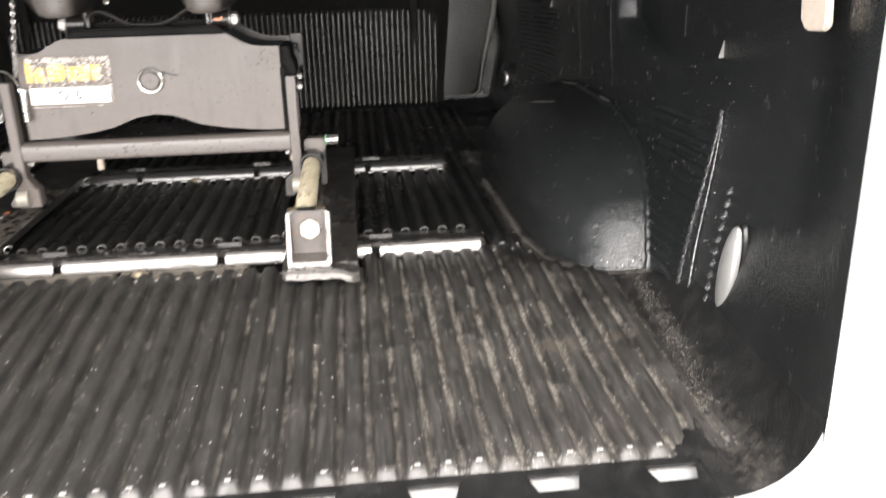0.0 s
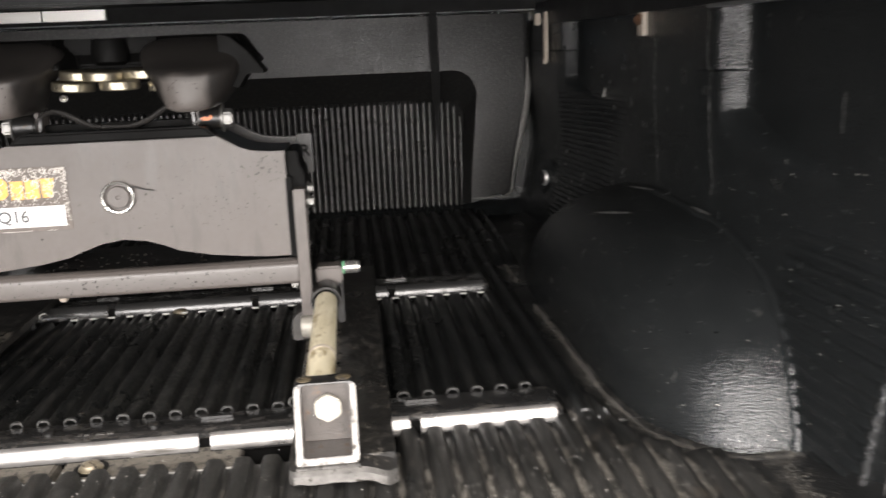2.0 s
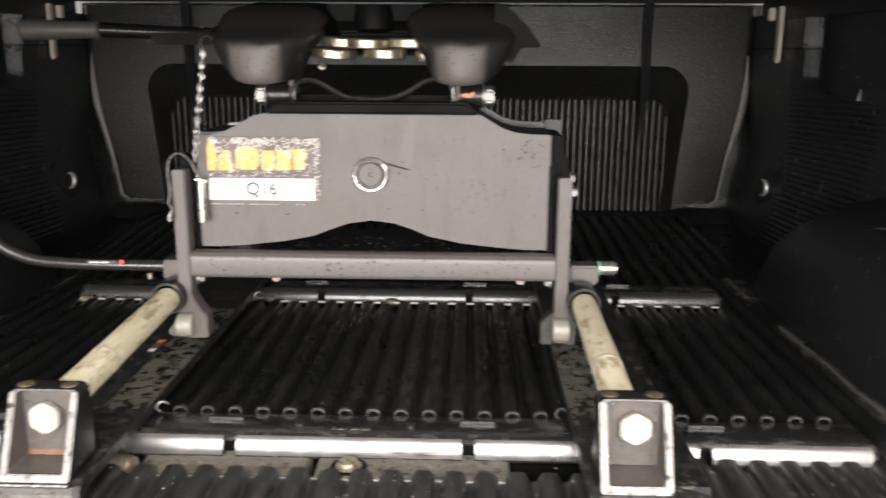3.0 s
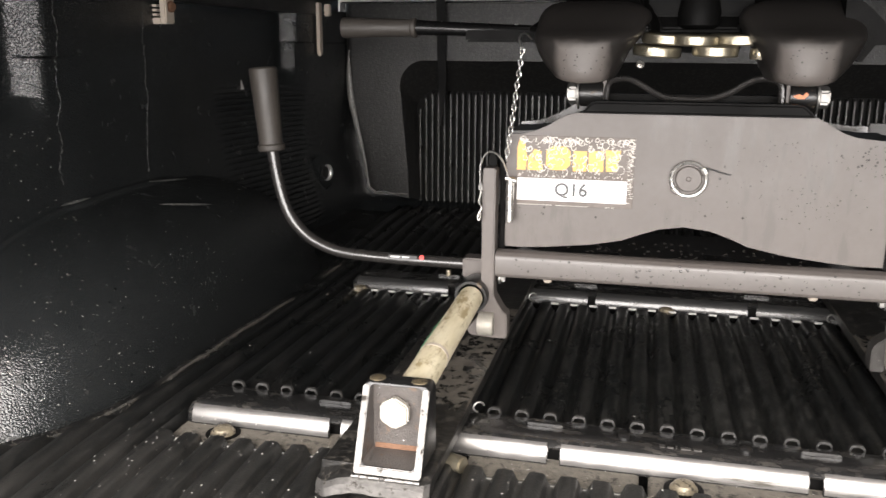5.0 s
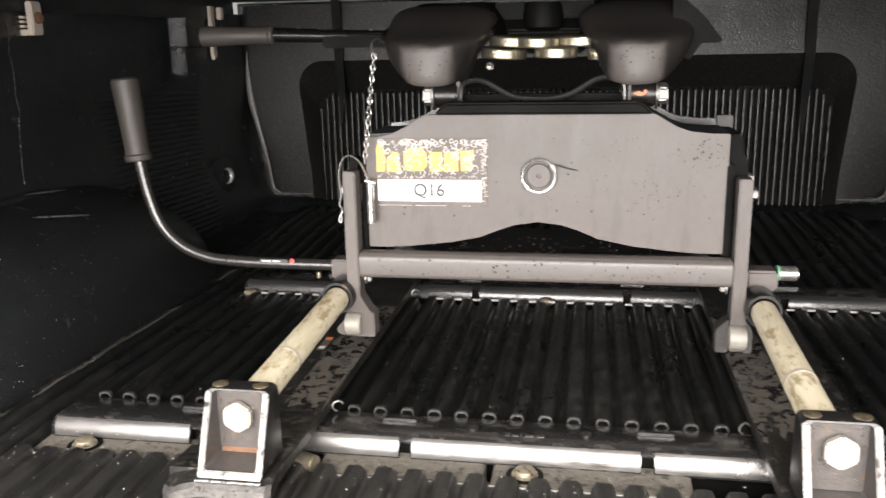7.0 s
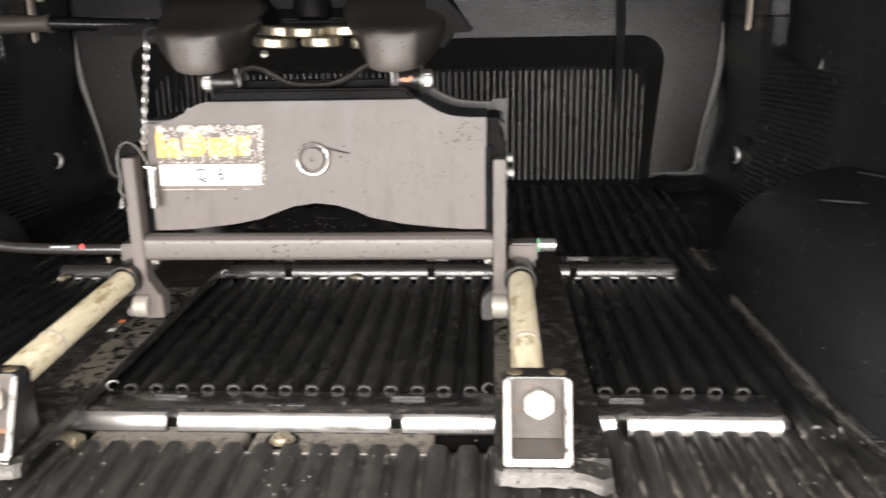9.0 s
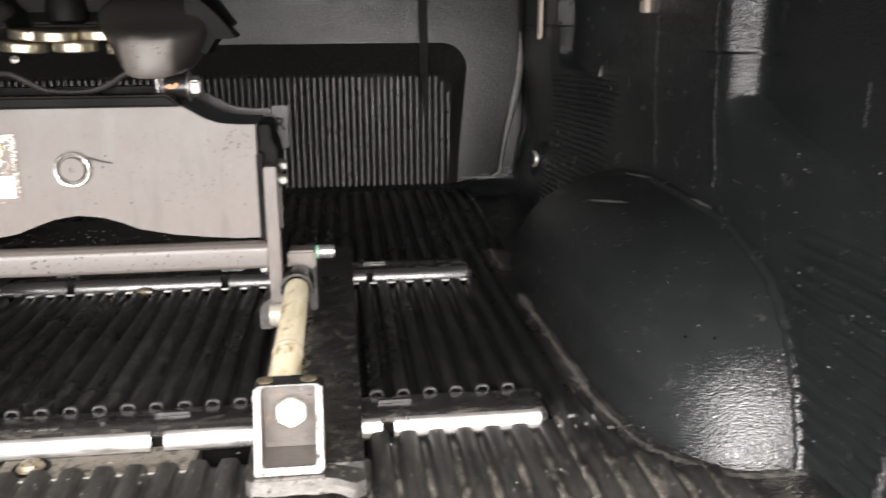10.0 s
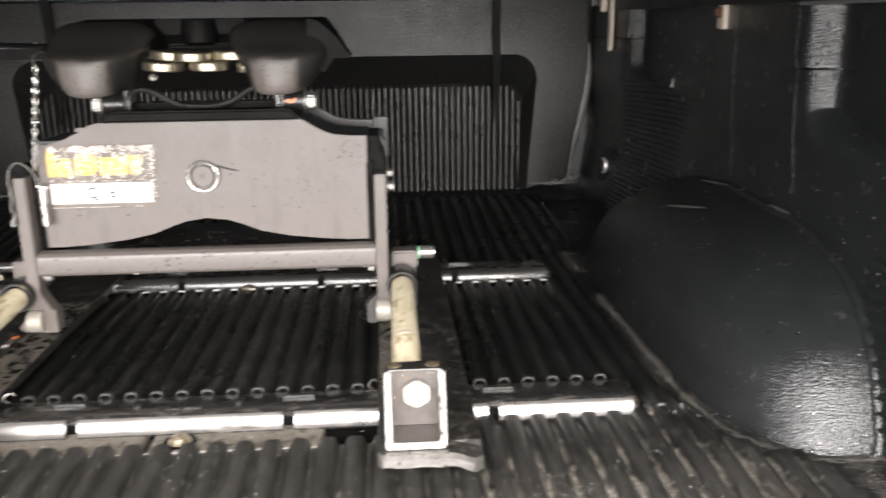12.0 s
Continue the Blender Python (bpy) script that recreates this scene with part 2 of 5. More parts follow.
ZINC = surface("yellow_zinc_tube", (0.46, 0.39, 0.235), (0.88, 0.81, 0.63), (0.35, 0.5), metal=0.05, grain=110, stretch=(1, 0.16, 1), bump=0.2, bump_scale=300,
               cover=(0.34, 0.27, 0.15), cover_amount=0.48, cover_scale=60, cover_stretch=(1, 0.3, 1), cover_rough=0.6)
CAP = surface("dirty_zinc_cap", (0.04, 0.032, 0.022), (0.17, 0.135, 0.08), (0.4, 0.6), metal=0.3, grain=260, bump=0.3,
              cover=(0.03, 0.025, 0.02), cover_amount=0.5, cover_scale=110)
TARNISH = surface("tarnished_bolt", (0.12, 0.10, 0.07), (0.36, 0.31, 0.22), (0.35, 0.5), metal=0.4, grain=200, bump=0.3,
                  cover=(0.035, 0.03, 0.024), cover_amount=0.45, cover_scale=150)


def nose_shaded(name, low, high):
    """Satin black, shade painted on dome and flanks; nose fronts left bright, margin ragged."""
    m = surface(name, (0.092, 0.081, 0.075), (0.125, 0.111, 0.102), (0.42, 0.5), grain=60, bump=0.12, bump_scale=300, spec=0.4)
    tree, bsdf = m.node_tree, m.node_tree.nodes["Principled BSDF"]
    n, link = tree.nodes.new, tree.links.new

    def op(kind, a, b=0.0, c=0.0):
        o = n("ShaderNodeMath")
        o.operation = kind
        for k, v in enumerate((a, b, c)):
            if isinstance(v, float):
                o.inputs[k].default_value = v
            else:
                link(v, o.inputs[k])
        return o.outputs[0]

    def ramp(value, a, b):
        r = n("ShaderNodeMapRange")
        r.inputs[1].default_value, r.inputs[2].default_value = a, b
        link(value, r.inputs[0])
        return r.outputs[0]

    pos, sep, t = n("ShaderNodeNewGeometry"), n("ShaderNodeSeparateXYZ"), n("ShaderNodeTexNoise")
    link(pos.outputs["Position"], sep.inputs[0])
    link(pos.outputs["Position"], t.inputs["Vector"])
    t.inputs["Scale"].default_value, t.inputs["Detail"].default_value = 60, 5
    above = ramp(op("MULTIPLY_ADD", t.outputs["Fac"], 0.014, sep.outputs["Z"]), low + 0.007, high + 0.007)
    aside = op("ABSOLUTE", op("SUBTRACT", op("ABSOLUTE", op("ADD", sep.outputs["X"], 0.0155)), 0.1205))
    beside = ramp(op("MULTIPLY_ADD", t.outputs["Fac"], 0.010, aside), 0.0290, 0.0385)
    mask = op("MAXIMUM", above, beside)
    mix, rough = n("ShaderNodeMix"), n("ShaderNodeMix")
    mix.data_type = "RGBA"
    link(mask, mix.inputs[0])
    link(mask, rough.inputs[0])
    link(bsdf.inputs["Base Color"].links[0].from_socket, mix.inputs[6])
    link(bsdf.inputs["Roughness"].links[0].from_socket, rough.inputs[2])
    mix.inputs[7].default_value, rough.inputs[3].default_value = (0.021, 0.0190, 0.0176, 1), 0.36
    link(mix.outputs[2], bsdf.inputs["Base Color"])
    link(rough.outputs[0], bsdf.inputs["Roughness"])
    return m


LOBE_SKIN = nose_shaded("satin_black_painted_shade", 0.4360, 0.4480)
BACK_PLATE = surface("wet_rusty_black", (0.046, 0.041, 0.038), (0.082, 0.073, 0.067), (0.3, 0.45), grain=120, bump=0.3, bump_scale=500,
                     cover=(0.13, 0.075, 0.04), cover_amount=0.28, cover_scale=60)
BRIGHT = surface("bright_zinc", (0.5, 0.49, 0.47), (0.7, 0.685, 0.65), (0.22, 0.36), metal=0.9, grain=200, bump=0.05, bump_scale=600)
HEX = surface("dulled_zinc_hexagon", (0.15, 0.147, 0.14), (0.30, 0.293, 0.28), (0.34, 0.5), metal=0.8, grain=220, bump=0.15, bump_scale=500)
BOLT = surface("pale_zinc_bolt", (0.24, 0.225, 0.195), (0.42, 0.395, 0.345), (0.45, 0.6), metal=0.3, grain=200, bump=0.1, bump_scale=700)
JAW = surface("greased_brass_jaw", (0.22, 0.19, 0.13), (0.46, 0.42, 0.33), (0.26, 0.42), metal=0.85, grain=90, bump=0.3, bump_scale=250)
RUST = surface("rust_bloom", (0.07, 0.035, 0.020), (0.16, 0.08, 0.042), (0.7, 0.9), grain=200, bump=0.4)
RUBBER = surface("grey_rubber_grip", (0.030, 0.0262, 0.0225), (0.052, 0.0455, 0.0395), (0.45, 0.6), grain=150, bump=0.15, bump_scale=800)
BLACK = surface("black_fabric", (0.004, 0.004, 0.004), (0.010, 0.010, 0.010), (0.5, 0.7), grain=300, bump=0.3, bump_scale=1500, spec=0.2)
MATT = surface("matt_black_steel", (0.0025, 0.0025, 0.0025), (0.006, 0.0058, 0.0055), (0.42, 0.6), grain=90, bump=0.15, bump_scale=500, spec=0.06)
BLACK_GLOSS = surface("gloss_black_enamel", (0.003, 0.003, 0.003), (0.006, 0.006, 0.006), (0.2, 0.32), grain=80, bump=0.1, bump_scale=500, spec=0.3)
COVER = surface("black_vinyl_underside", (0.008, 0.008, 0.009), (0.018, 0.018, 0.018), (0.4, 0.6), grain=60, bump=0.3, bump_scale=700)
ALUMINIUM = surface("mill_aluminium", (0.55, 0.54, 0.52), (0.72, 0.7, 0.67), (0.3, 0.45), metal=0.85, grain=60, stretch=(0.1, 1, 1), bump=0.05)
ALU_DARK = surface("dulled_aluminium_rail", (0.16, 0.16, 0.16), (0.28, 0.28, 0.28), (0.4, 0.5), metal=0.6, grain=60, bump=0.05)
CREAM = surface("chalky_cast_bracket", (0.42, 0.36, 0.3), (0.58, 0.51, 0.43), (0.5, 0.65), metal=0.2, grain=120, bump=0.2, bump_scale=500)
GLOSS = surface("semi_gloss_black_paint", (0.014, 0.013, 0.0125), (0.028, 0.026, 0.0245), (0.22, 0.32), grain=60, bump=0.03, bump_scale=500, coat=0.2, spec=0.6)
SATIN_ALU = surface("satin_cast_metal", (0.6, 0.6, 0.58), (0.74, 0.73, 0.71), (0.35, 0.45), metal=0.8, grain=60, bump=0.1, bump_scale=400)
WHITE = surface("white_car_paint", (0.72, 0.72, 0.71), (0.8, 0.8, 0.79), (0.15, 0.25), grain=8, bump=0, coat=0.6)
STICKER = surface("dark_sticker", (0.075, 0.062, 0.054), (0.15, 0.125, 0.108), (0.45, 0.6), grain=200, bump=0.1, bump_scale=500)
STICKER_FLAKE = surface("peeled_flake", (0.55, 0.51, 0.47), (0.8, 0.76, 0.71), (0.35, 0.5), metal=0.0, grain=200, bump=0.2)
ORANGE = surface("orange_print", (0.68, 0.31, 0.04), (0.79, 0.46, 0.11), (0.3, 0.45), grain=160, bump=0.1,
                 cover=(0.3, 0.24, 0.16), cover_amount=0.4, cover_scale=160)
SMEAR = surface("red_orange_smear", (0.5, 0.12, 0.03), (0.62, 0.2, 0.06), (0.4, 0.55), grain=300, bump=0.1)
PAPER = surface("white_label", (0.78, 0.77, 0.75), (0.86, 0.85, 0.83), (0.3, 0.4), grain=60, bump=0.05)
INK = surface("dark_ink", (0.03, 0.03, 0.032), (0.06, 0.06, 0.06), (0.4, 0.5), grain=100, bump=0)
GREEN = surface("green_paint_mark", (0.08, 0.24, 0.13), (0.15, 0.34, 0.2), (0.4, 0.5), grain=100, bump=0.05)
RED = surface("red_mark", (0.5, 0.03, 0.03), (0.65, 0.06, 0.05), (0.35, 0.5), grain=100, bump=0)
CONCRETE = surface("concrete", (0.28, 0.27, 0.25), (0.4, 0.39, 0.37), (0.8, 0.95), grain=6, bump=0.3, bump_scale=60, cover=(0.2, 0.19, 0.18), cover_amount=0.4, cover_scale=1.2)
WATER, wt, wb = principled("water_drop")
wb.inputs["Base Color"].default_value = (1, 1, 1, 1)
wb.inputs["Specular IOR Level"].default_value = 0.6
wb.inputs["Roughness"].default_value, wb.inputs["IOR"].default_value, wb.inputs["Transmission Weight"].default_value = 0.02, 1.33, 1.0

# opaque beads, with the dark they mirror put into their colour
BEAD, bt, bb = principled("water_painted_dark")
bb.inputs["Base Color"].default_value = (0.035, 0.031, 0.029, 1)
bb.inputs["Roughness"].default_value, bb.inputs["Coat Weight"].default_value = 0.08, 0.6


# ---- builders ----
def link_mesh(name, bm, mat, smooth=True, angle=35):
    me = bpy.data.meshes.new(name)
    bmesh.ops.recalc_face_normals(bm, faces=bm.faces[:])
    if smooth:
        for f in bm.faces:
            f.smooth = True
        for e in bm.edges:
            e.smooth = not (len(e.link_faces) == 2 and e.calc_face_angle(0) > radians(angle))
    bm.to_mesh(me)
    bm.free()
    me.materials.append(mat)
    return new(name, me)


def thing(name, at, label, category, group="", kind=""):
    ob = new(name)
    ob.location = at
    ob.empty_display_size = 0.05
    return tagged(ob, label, category, group, kind)


ORIGIN = {}


def part(name, bm, mat, parent, label="", angle=35, kind=""):
    """Links a bmesh, built in world coordinates, as one mesh under a thing or a part."""
    base = ORIGIN.get(parent.name, parent.location.copy())
    bmesh.ops.translate(bm, verts=bm.verts[:], vec=-base)
    ob = link_mesh(name, bm, mat, angle=angle)
    ob.parent = parent
    ORIGIN[ob.name] = base
    if parent.parent is None and parent.type == "MESH" and parent.location.length == 0:
        ORIGIN[ob.name] = Vector((0, 0, 0))
    return tagged(ob, label, kind=kind)


def solo(name, bm, mat, label, category, kind="", group="", angle=35):
    ob = link_mesh(name, bm, mat, angle=angle)
    ORIGIN[ob.name] = Vector((0, 0, 0))
    return tagged(ob, label, category, group, kind)


def bevel(bm, width, segments=2, faces=None):
    edges = [e for e in bm.edges if len(e.link_faces) == 2 and e.calc_face_angle(0) > radians(30)]
    bmesh.ops.bevel(bm, geom=edges, offset=width, segments=segments, affect="EDGES", clamp_overlap=True)
    return bm


def add_box(bm, x0, x1, y0, y1, z0, z1):
    r = bmesh.ops.create_cube(bm, size=1)
    bmesh.ops.scale(bm, vec=(x1 - x0, y1 - y0, z1 - z0), verts=r["verts"])
    bmesh.ops.translate(bm, vec=((x0 + x1) / 2, (y0 + y1) / 2, (z0 + z1) / 2), verts=r["verts"])
    return bm


def box(x0, x1, y0, y1, z0, z1, b=0.0015, seg=2):
    bm = add_box(bmesh.new(), x0, x1, y0, y1, z0, z1)
    return bevel(bm, b, seg) if b else bm


def add_cyl(bm, p, q, r, r2=None, n=20):
    p, q = Vector(p), Vector(q)
    d = q - p
    m = Matrix.Translation((p + q) / 2) @ d.to_track_quat("Z", "Y").to_matrix().to_4x4()
    bmesh.ops.create_cone(bm, cap_ends=True, segments=n, radius1=r, radius2=r if r2 is None else r2, depth=d.length, matrix=m)
    return bm


def cyl(p, q, r, r2=None, n=20, b=0.0):
    bm = add_cyl(bmesh.new(), p, q, r, r2, n)
    return bevel(bm, b) if b else bm


def prism(outline, axis, a, c, b=0.0, seg=2):
    """A closed outline of pairs, drawn out along an axis from a to c. Pairs are the two other coordinates in x, y, z order."""
    def at(u, v, w):
        return {"x": (w, u, v), "y": (u, w, v), "z": (u, v, w)}[axis]
    bm = bmesh.new()
    lo = [bm.verts.new(at(u, v, a)) for u, v in outline]
    hi = [bm.verts.new(at(u, v, c)) for u, v in outline]
    bm.faces.new(lo)
    bm.faces.new(hi)
    for i in range(len(lo)):
        j = (i + 1) % len(lo)
        bm.faces.new((lo[i], lo[j], hi[j], hi[i]))
    bmesh.ops.recalc_face_normals(bm, faces=bm.faces[:])
    return bevel(bm, b, seg) if b else bm


def smooth_path(points, steps=6):
    """Catmull-Rom through the points."""
    p = [Vector(q) for q in points]
    p = [2 * p[0] - p[1], *p, 2 * p[-1] - p[-2]]
    out = []
    for i in range(1, len(p) - 2):
        for k in range(steps):
            t = k / steps
            out.append(0.5 * ((2 * p[i]) + (p[i + 1] - p[i - 1]) * t + (2 * p[i - 1] - 5 * p[i] + 4 * p[i + 1] - p[i + 2]) * t * t
                              + (3 * p[i] - p[i - 1] - 3 * p[i + 1] + p[i + 2]) * t ** 3))
    out.append(p[-2])
    return out


def add_tube(bm, path, r, n=10, closed=False, flat=1.0):
    """A round (or flattened) bar along a path; r is a number or a list of radii."""
    path = [Vector(p) for p in path]
    rings = []
    side = None
    for i, p in enumerate(path):
        a = path[i - 1] if i or closed else p
        c = path[(i + 1) % len(path)] if i < len(path) - 1 or closed else p
        d = (c - a).normalized()
        if side is None:
            side = d.orthogonal().normalized()
        side = (side - d * side.dot(d)).normalized()
        up = d.cross(side)
        rad = r[i] if isinstance(r, (list, tuple)) else r
        rings.append([bm.verts.new(p + rad * (math.cos(k * math.tau / n) * side + flat * math.sin(k * math.tau / n) * up)) for k in range(n)])
    for i in range(len(rings) - (0 if closed else 1)):
        s, t = rings[i], rings[(i + 1) % len(rings)]
        for k in range(n):
            bm.faces.new((s[k], s[(k + 1) % n], t[(k + 1) % n], t[k]))
    if not closed:
        bm.faces.new(rings[0][::-1])
        bm.faces.new(rings[-1])
    return bm


def tube(path, r, n=10, closed=False, flat=1.0):
    return add_tube(bmesh.new(), path, r, n, closed, flat)


def lathe(profile, at, axis, n=28):
    """Turns (radius, height) pairs round an axis through a point."""
    bm = bmesh.new()
    turn = Vector(axis).to_track_quat("Z", "Y").to_matrix().to_4x4()
    m = Matrix.Translation(at) @ turn
    rings = []
    for r, h in profile:
        rings.append([bm.verts.new(m @ Vector((r * math.cos(k * math.tau / n), r * math.sin(k * math.tau / n), h))) for k in range(n)])
    for s, t in zip(rings, rings[1:]):
        for k in range(n):
            bm.faces.new((s[k], s[(k + 1) % n], t[(k + 1) % n], t[k]))
    bm.faces.new(rings[0])
    bm.faces.new(rings[-1])
    return bm


def hexbolt(at, axis, r, h, washer=1.35):
    """A hexagon head with a chamfer, on a washer, standing out from a surface at a point."""
    at, d = Vector(at), Vector(axis).normalized()
    bm = bevel(add_cyl(bmesh.new(), at + d * 0.002, at + d * (0.002 + h), r, n=6), h * 0.18, 2)
    if washer:
        add_cyl(bm, at, at + d * 0.0022, r * washer, n=24)
    return bm


def arc(cx, cz, r, a0, a1, n=8):
    return [(cx + r * math.cos(radians(a0 + (a1 - a0) * i / n)), cz + r * math.sin(radians(a0 + (a1 - a0) * i / n))) for i in range(n + 1)]


def ease(a, b, v):
    t = min(1, max(0, (v - a) / (b - a)))
    return t * t * (3 - 2 * t)


def sheet(rows):
    """A sheet through rows of points, each of the same count."""
    bm = bmesh.new()
    vs = [[bm.verts.new(p) for p in row] for row in rows]
    for s, t in zip(vs, vs[1:]):
        for i in range(len(s) - 1):
            bm.faces.new((s[i], s[i + 1], t[i + 1], t[i]))
    return bm


def text_bm(word, size, place, turn, depth=0.0002):
    cu = bpy.data.curves.new("word", "FONT")
    cu.body, cu.size, cu.align_x, cu.align_y, cu.extrude, cu.offset = word, size, "CENTER", "CENTER", depth, 0.018 * size
    ob = bpy.data.objects.new("word", cu)
    me = bpy.data.meshes.new_from_object(ob)
    bm = bmesh.new()
    bm.from_mesh(me)
    bpy.data.objects.remove(ob)
    bpy.data.meshes.remove(me)
    bmesh.ops.transform(bm, matrix=pose(*place, *turn), verts=bm.verts[:])
    return bm


# ---- structure: the bed ----
BC = -0.013            # the middle of the bed
TAIL, HEAD = 0.728, 2.553
COVER_Z = 0.585


RIDGE = 0.0158         # pitch of the moulded ridges on the sides


def bed_wall_x(y, z, ridged=True):
    """How far the liner's side stands from the bed's middle: a lean, pilasters with rear-facing facets, and the front corner."""
    base = 0.80 + 0.045 * ease(0.0, 0.32, z) + 0.010 * ease(0.20, 0.36, z) * ease(1.30, 1.44, y)
    up = 0.5 * ease(0.265, 0.375, z) + 0.5 * ease(0.20, 0.41, z)
    wide, wide2 = 0.022 + 0.24 * (1 - ease(0.30, 0.375, z)), 0.018 + 0.16 * (1 - ease(0.330, 0.390, z))
    post = min(1, max(0, (y - 1.476 + wide) / wide)) * (1 - ease(1.74, 1.98, y)) + min(1, max(0, (y - 2.288 + wide2) / wide2))
    flush = 0.812 + (0.0 if y < 2.0 else 0.011) + 0.008 * (1 - up) + (0.0 if z > (0.422 if y < 2.0 else 0.446) else 0.006 * (1 - ease(1.485, 1.53, y) + ease(2.2, 2.25, y) - ease(2.292, 2.33, y)))
    base -= max(0, base - flush) * min(1, post)
    base -= 0.03 * min(1, max(0, (y - 2.05) / 0.5))
    base += 0.005 * (0.4204 < z < 0.4236 and 1.42 < y < 1.50 or 0.4444 < z < 0.4476 and y > 2.24)        # a joint across the pilasters
    # fine moulded ridges
    if ridged and 0.02 < z < 0.38:
        band = 1.3 * ease(1.98, 2.03, y) * (1 - ease(2.30, 2.34, y)) * ease(0.03, 0.05, z) * (1 - ease(0.32, 0.38, z))
        band += 1.35 * ease(1.06, 1.09, y) * (1 - ease(1.26, 1.3, y)) * ease(0.02, 0.04, z) * (1 - ease(0.20, 0.27, z))
        base -= (0.0054 if y < 1.7 else 0.0032) * band * (0.5 + 0.5 * math.cos((z + 0.02 * (y - 1)) * math.tau / (RIDGE if y < 1.7 else 0.0112))) ** 3
    # the liner curls in to the tail opening
    base += (0.783 - base) * (1 - ease(0.66, 0.86, y))
    return base


def steps(a, b, n):
    return [a + (b - a) * i / n for i in range(n + 1)]


def make_wall(side):
    ys = sorted(set([round(v, 4) for v in steps(0.655, 1.05, 24) + steps(1.05, 1.45, 32) + [1.4575, 1.4585, 1.464, 1.472, 1.4795, 1.4805, 1.485]
                     + steps(1.50, 1.79, 10) + steps(1.79, 1.84, 10) + steps(1.84, 2.26, 30) + [2.2695, 2.2705, 2.279, 2.2875, 2.2885] + steps(2.295, 2.60, 20)]))
    zs = sorted(set([round(v, 4) for v in steps(-0.045, 0.0, 6) + steps(0.0, 0.38, 216) + steps(0.38, 0.415, 5) + [0.4203, 0.4205, 0.4235, 0.4237, 0.434, 0.4443, 0.4445, 0.4475, 0.4477] + steps(0.455, 0.52, 5)]))
    rows = []
    for y in ys:
        row = []
        for z in zs:
            x = bed_wall_x(y, z)
            if z < 0:
                x -= 0.05 * ease(0, -0.045, z)
            row.append((BC + side * x, y, z))
        row.append((BC + side * 0.90, y, 0.522))
        row.append((BC + side * 0.90, y, -0.045))
        rows.append(row)
    return sheet(rows)


for side, name in ((-1, "wall_left"), (1, "wall_right")):
    wall = solo(name, make_wall(side), LINER, "black moulded plastic truck bed liner side, wet and ridged", "wall", "structure", angle=50)


def arch_point(side, phi, psi):
    """A point of a wheel arch: phi runs from the tail end over the top, psi from the wall to the inner side."""
    rad = max(0.0, math.cos(psi)) ** 0.5
    dy = -0.486 * math.copysign(abs(math.cos(phi)) ** 0.75, math.cos(phi))
    dz = 0.300 * abs(math.sin(phi)) ** 0.8
    soft = ease(0.14, 0.42, min(phi, math.pi - phi))          # the corner grows rounder above the floor
    return Vector((BC + side * (0.885 - 0.241 * math.sin(psi) ** (0.5 + 0.07 * soft)), 1.665 + dy * max(0.0, math.cos(psi)) ** (0.36 + 0.11 * soft), (dz * (1 - 0.2 * math.sin(psi)) - 0.072) * rad ** 0.8))


def arch_out(side, phi, psi):
    """The outward direction there, near enough."""
    rad = max(0.0, math.cos(psi)) ** 0.5
    return Vector((-side * math.sin(psi), -math.cos(phi) * rad, math.sin(phi) * rad + 0.2))


def make_well(side):
    """A wheel arch moulded in the liner: a long box with a rounded plan and an arched profile."""
    rows = [[arch_point(side, 0.10 + (math.pi - 0.20) * i / 80, math.pi / 2 * k / 24 if k < 24 else math.pi / 2) for k in range(25)] for i in range(81)]
    bm = sheet(rows)
    bmesh.ops.remove_doubles(bm, verts=bm.verts[:], dist=1e-5)
    return bm


for side, name in ((-1, "wheel_arch_left"), (1, "wheel_arch_right")):
    ob = solo(name, make_well(side), LINER, "rounded black plastic wheel arch of the bed liner, grained and wet", "wheel arch", "structure", angle=60)


def arch_edge(side):
    """The rounded edge where the arch runs into the bed's side."""
    pts = []
    for i in range(60):
        phi = 0.16 + 1.5 * i / 59
        psi = next((0.01 * k for k in range(150) if abs(arch_point(1, phi, 0.01 * k).x - BC) <= bed_wall_x(*arch_point(1, phi, 0.01 * k).yz, False)), None)
        if psi is not None:
            p = arch_point(side, phi, psi)
            if p.z > -0.012:
                pts.append(p)
    return tube(pts, 0.0070, 10)


for side, name in ((-1, "wheel_arch_left"), (1, "wheel_arch_right")):
    part("moulded_edge", arch_edge(side), LINER, bpy.data.objects[name])


def floor_rise(y):
    """The liner floor climbs a little from the sill to the rails."""
    return 0.030 * ease(0.78, 1.26, y) - 0.006 * ease(1.45, 1.86, y) + 0.018 * ease(2.0, 2.5, y)


def seam(side):
    """The line where the arch meets the floor."""
    pts = []
    for k in range(60):
        psi = math.pi / 2 * k / 59
        pts.append(Vector((BC + side * (0.885 - 0.250 * math.sin(psi) ** 0.5), 1.665 - 0.486 * max(0, math.cos(psi)) ** 0.36, 0)))
    return pts + [Vector((BC + side * 0.634, y, 0)) for y in steps(1.70, 2.14, 22)]


def trail(side):
    """The line of mud beyond the outermost rib, from the arch towards the tail."""
    return smooth_path([(BC + side * x, y, 0) for x, y in ((0.800, 1.20), (0.774, 1.165), (0.765, 1.08), (0.757, 0.97), (0.748, 0.88), (0.738, 0.815))], 12)


def fillet(d, y):
    """The border sweeps up into the side near the tail."""
    r = 0.088
    u = min(1, max(0, (d - (bed_wall_x(y, 0.085) + 0.001 - r)) / r))
    return r * (1 - math.sqrt(1 - 0.995 * u * u)) * (1 - 0.9 * ease(1.0, 1.2, y))


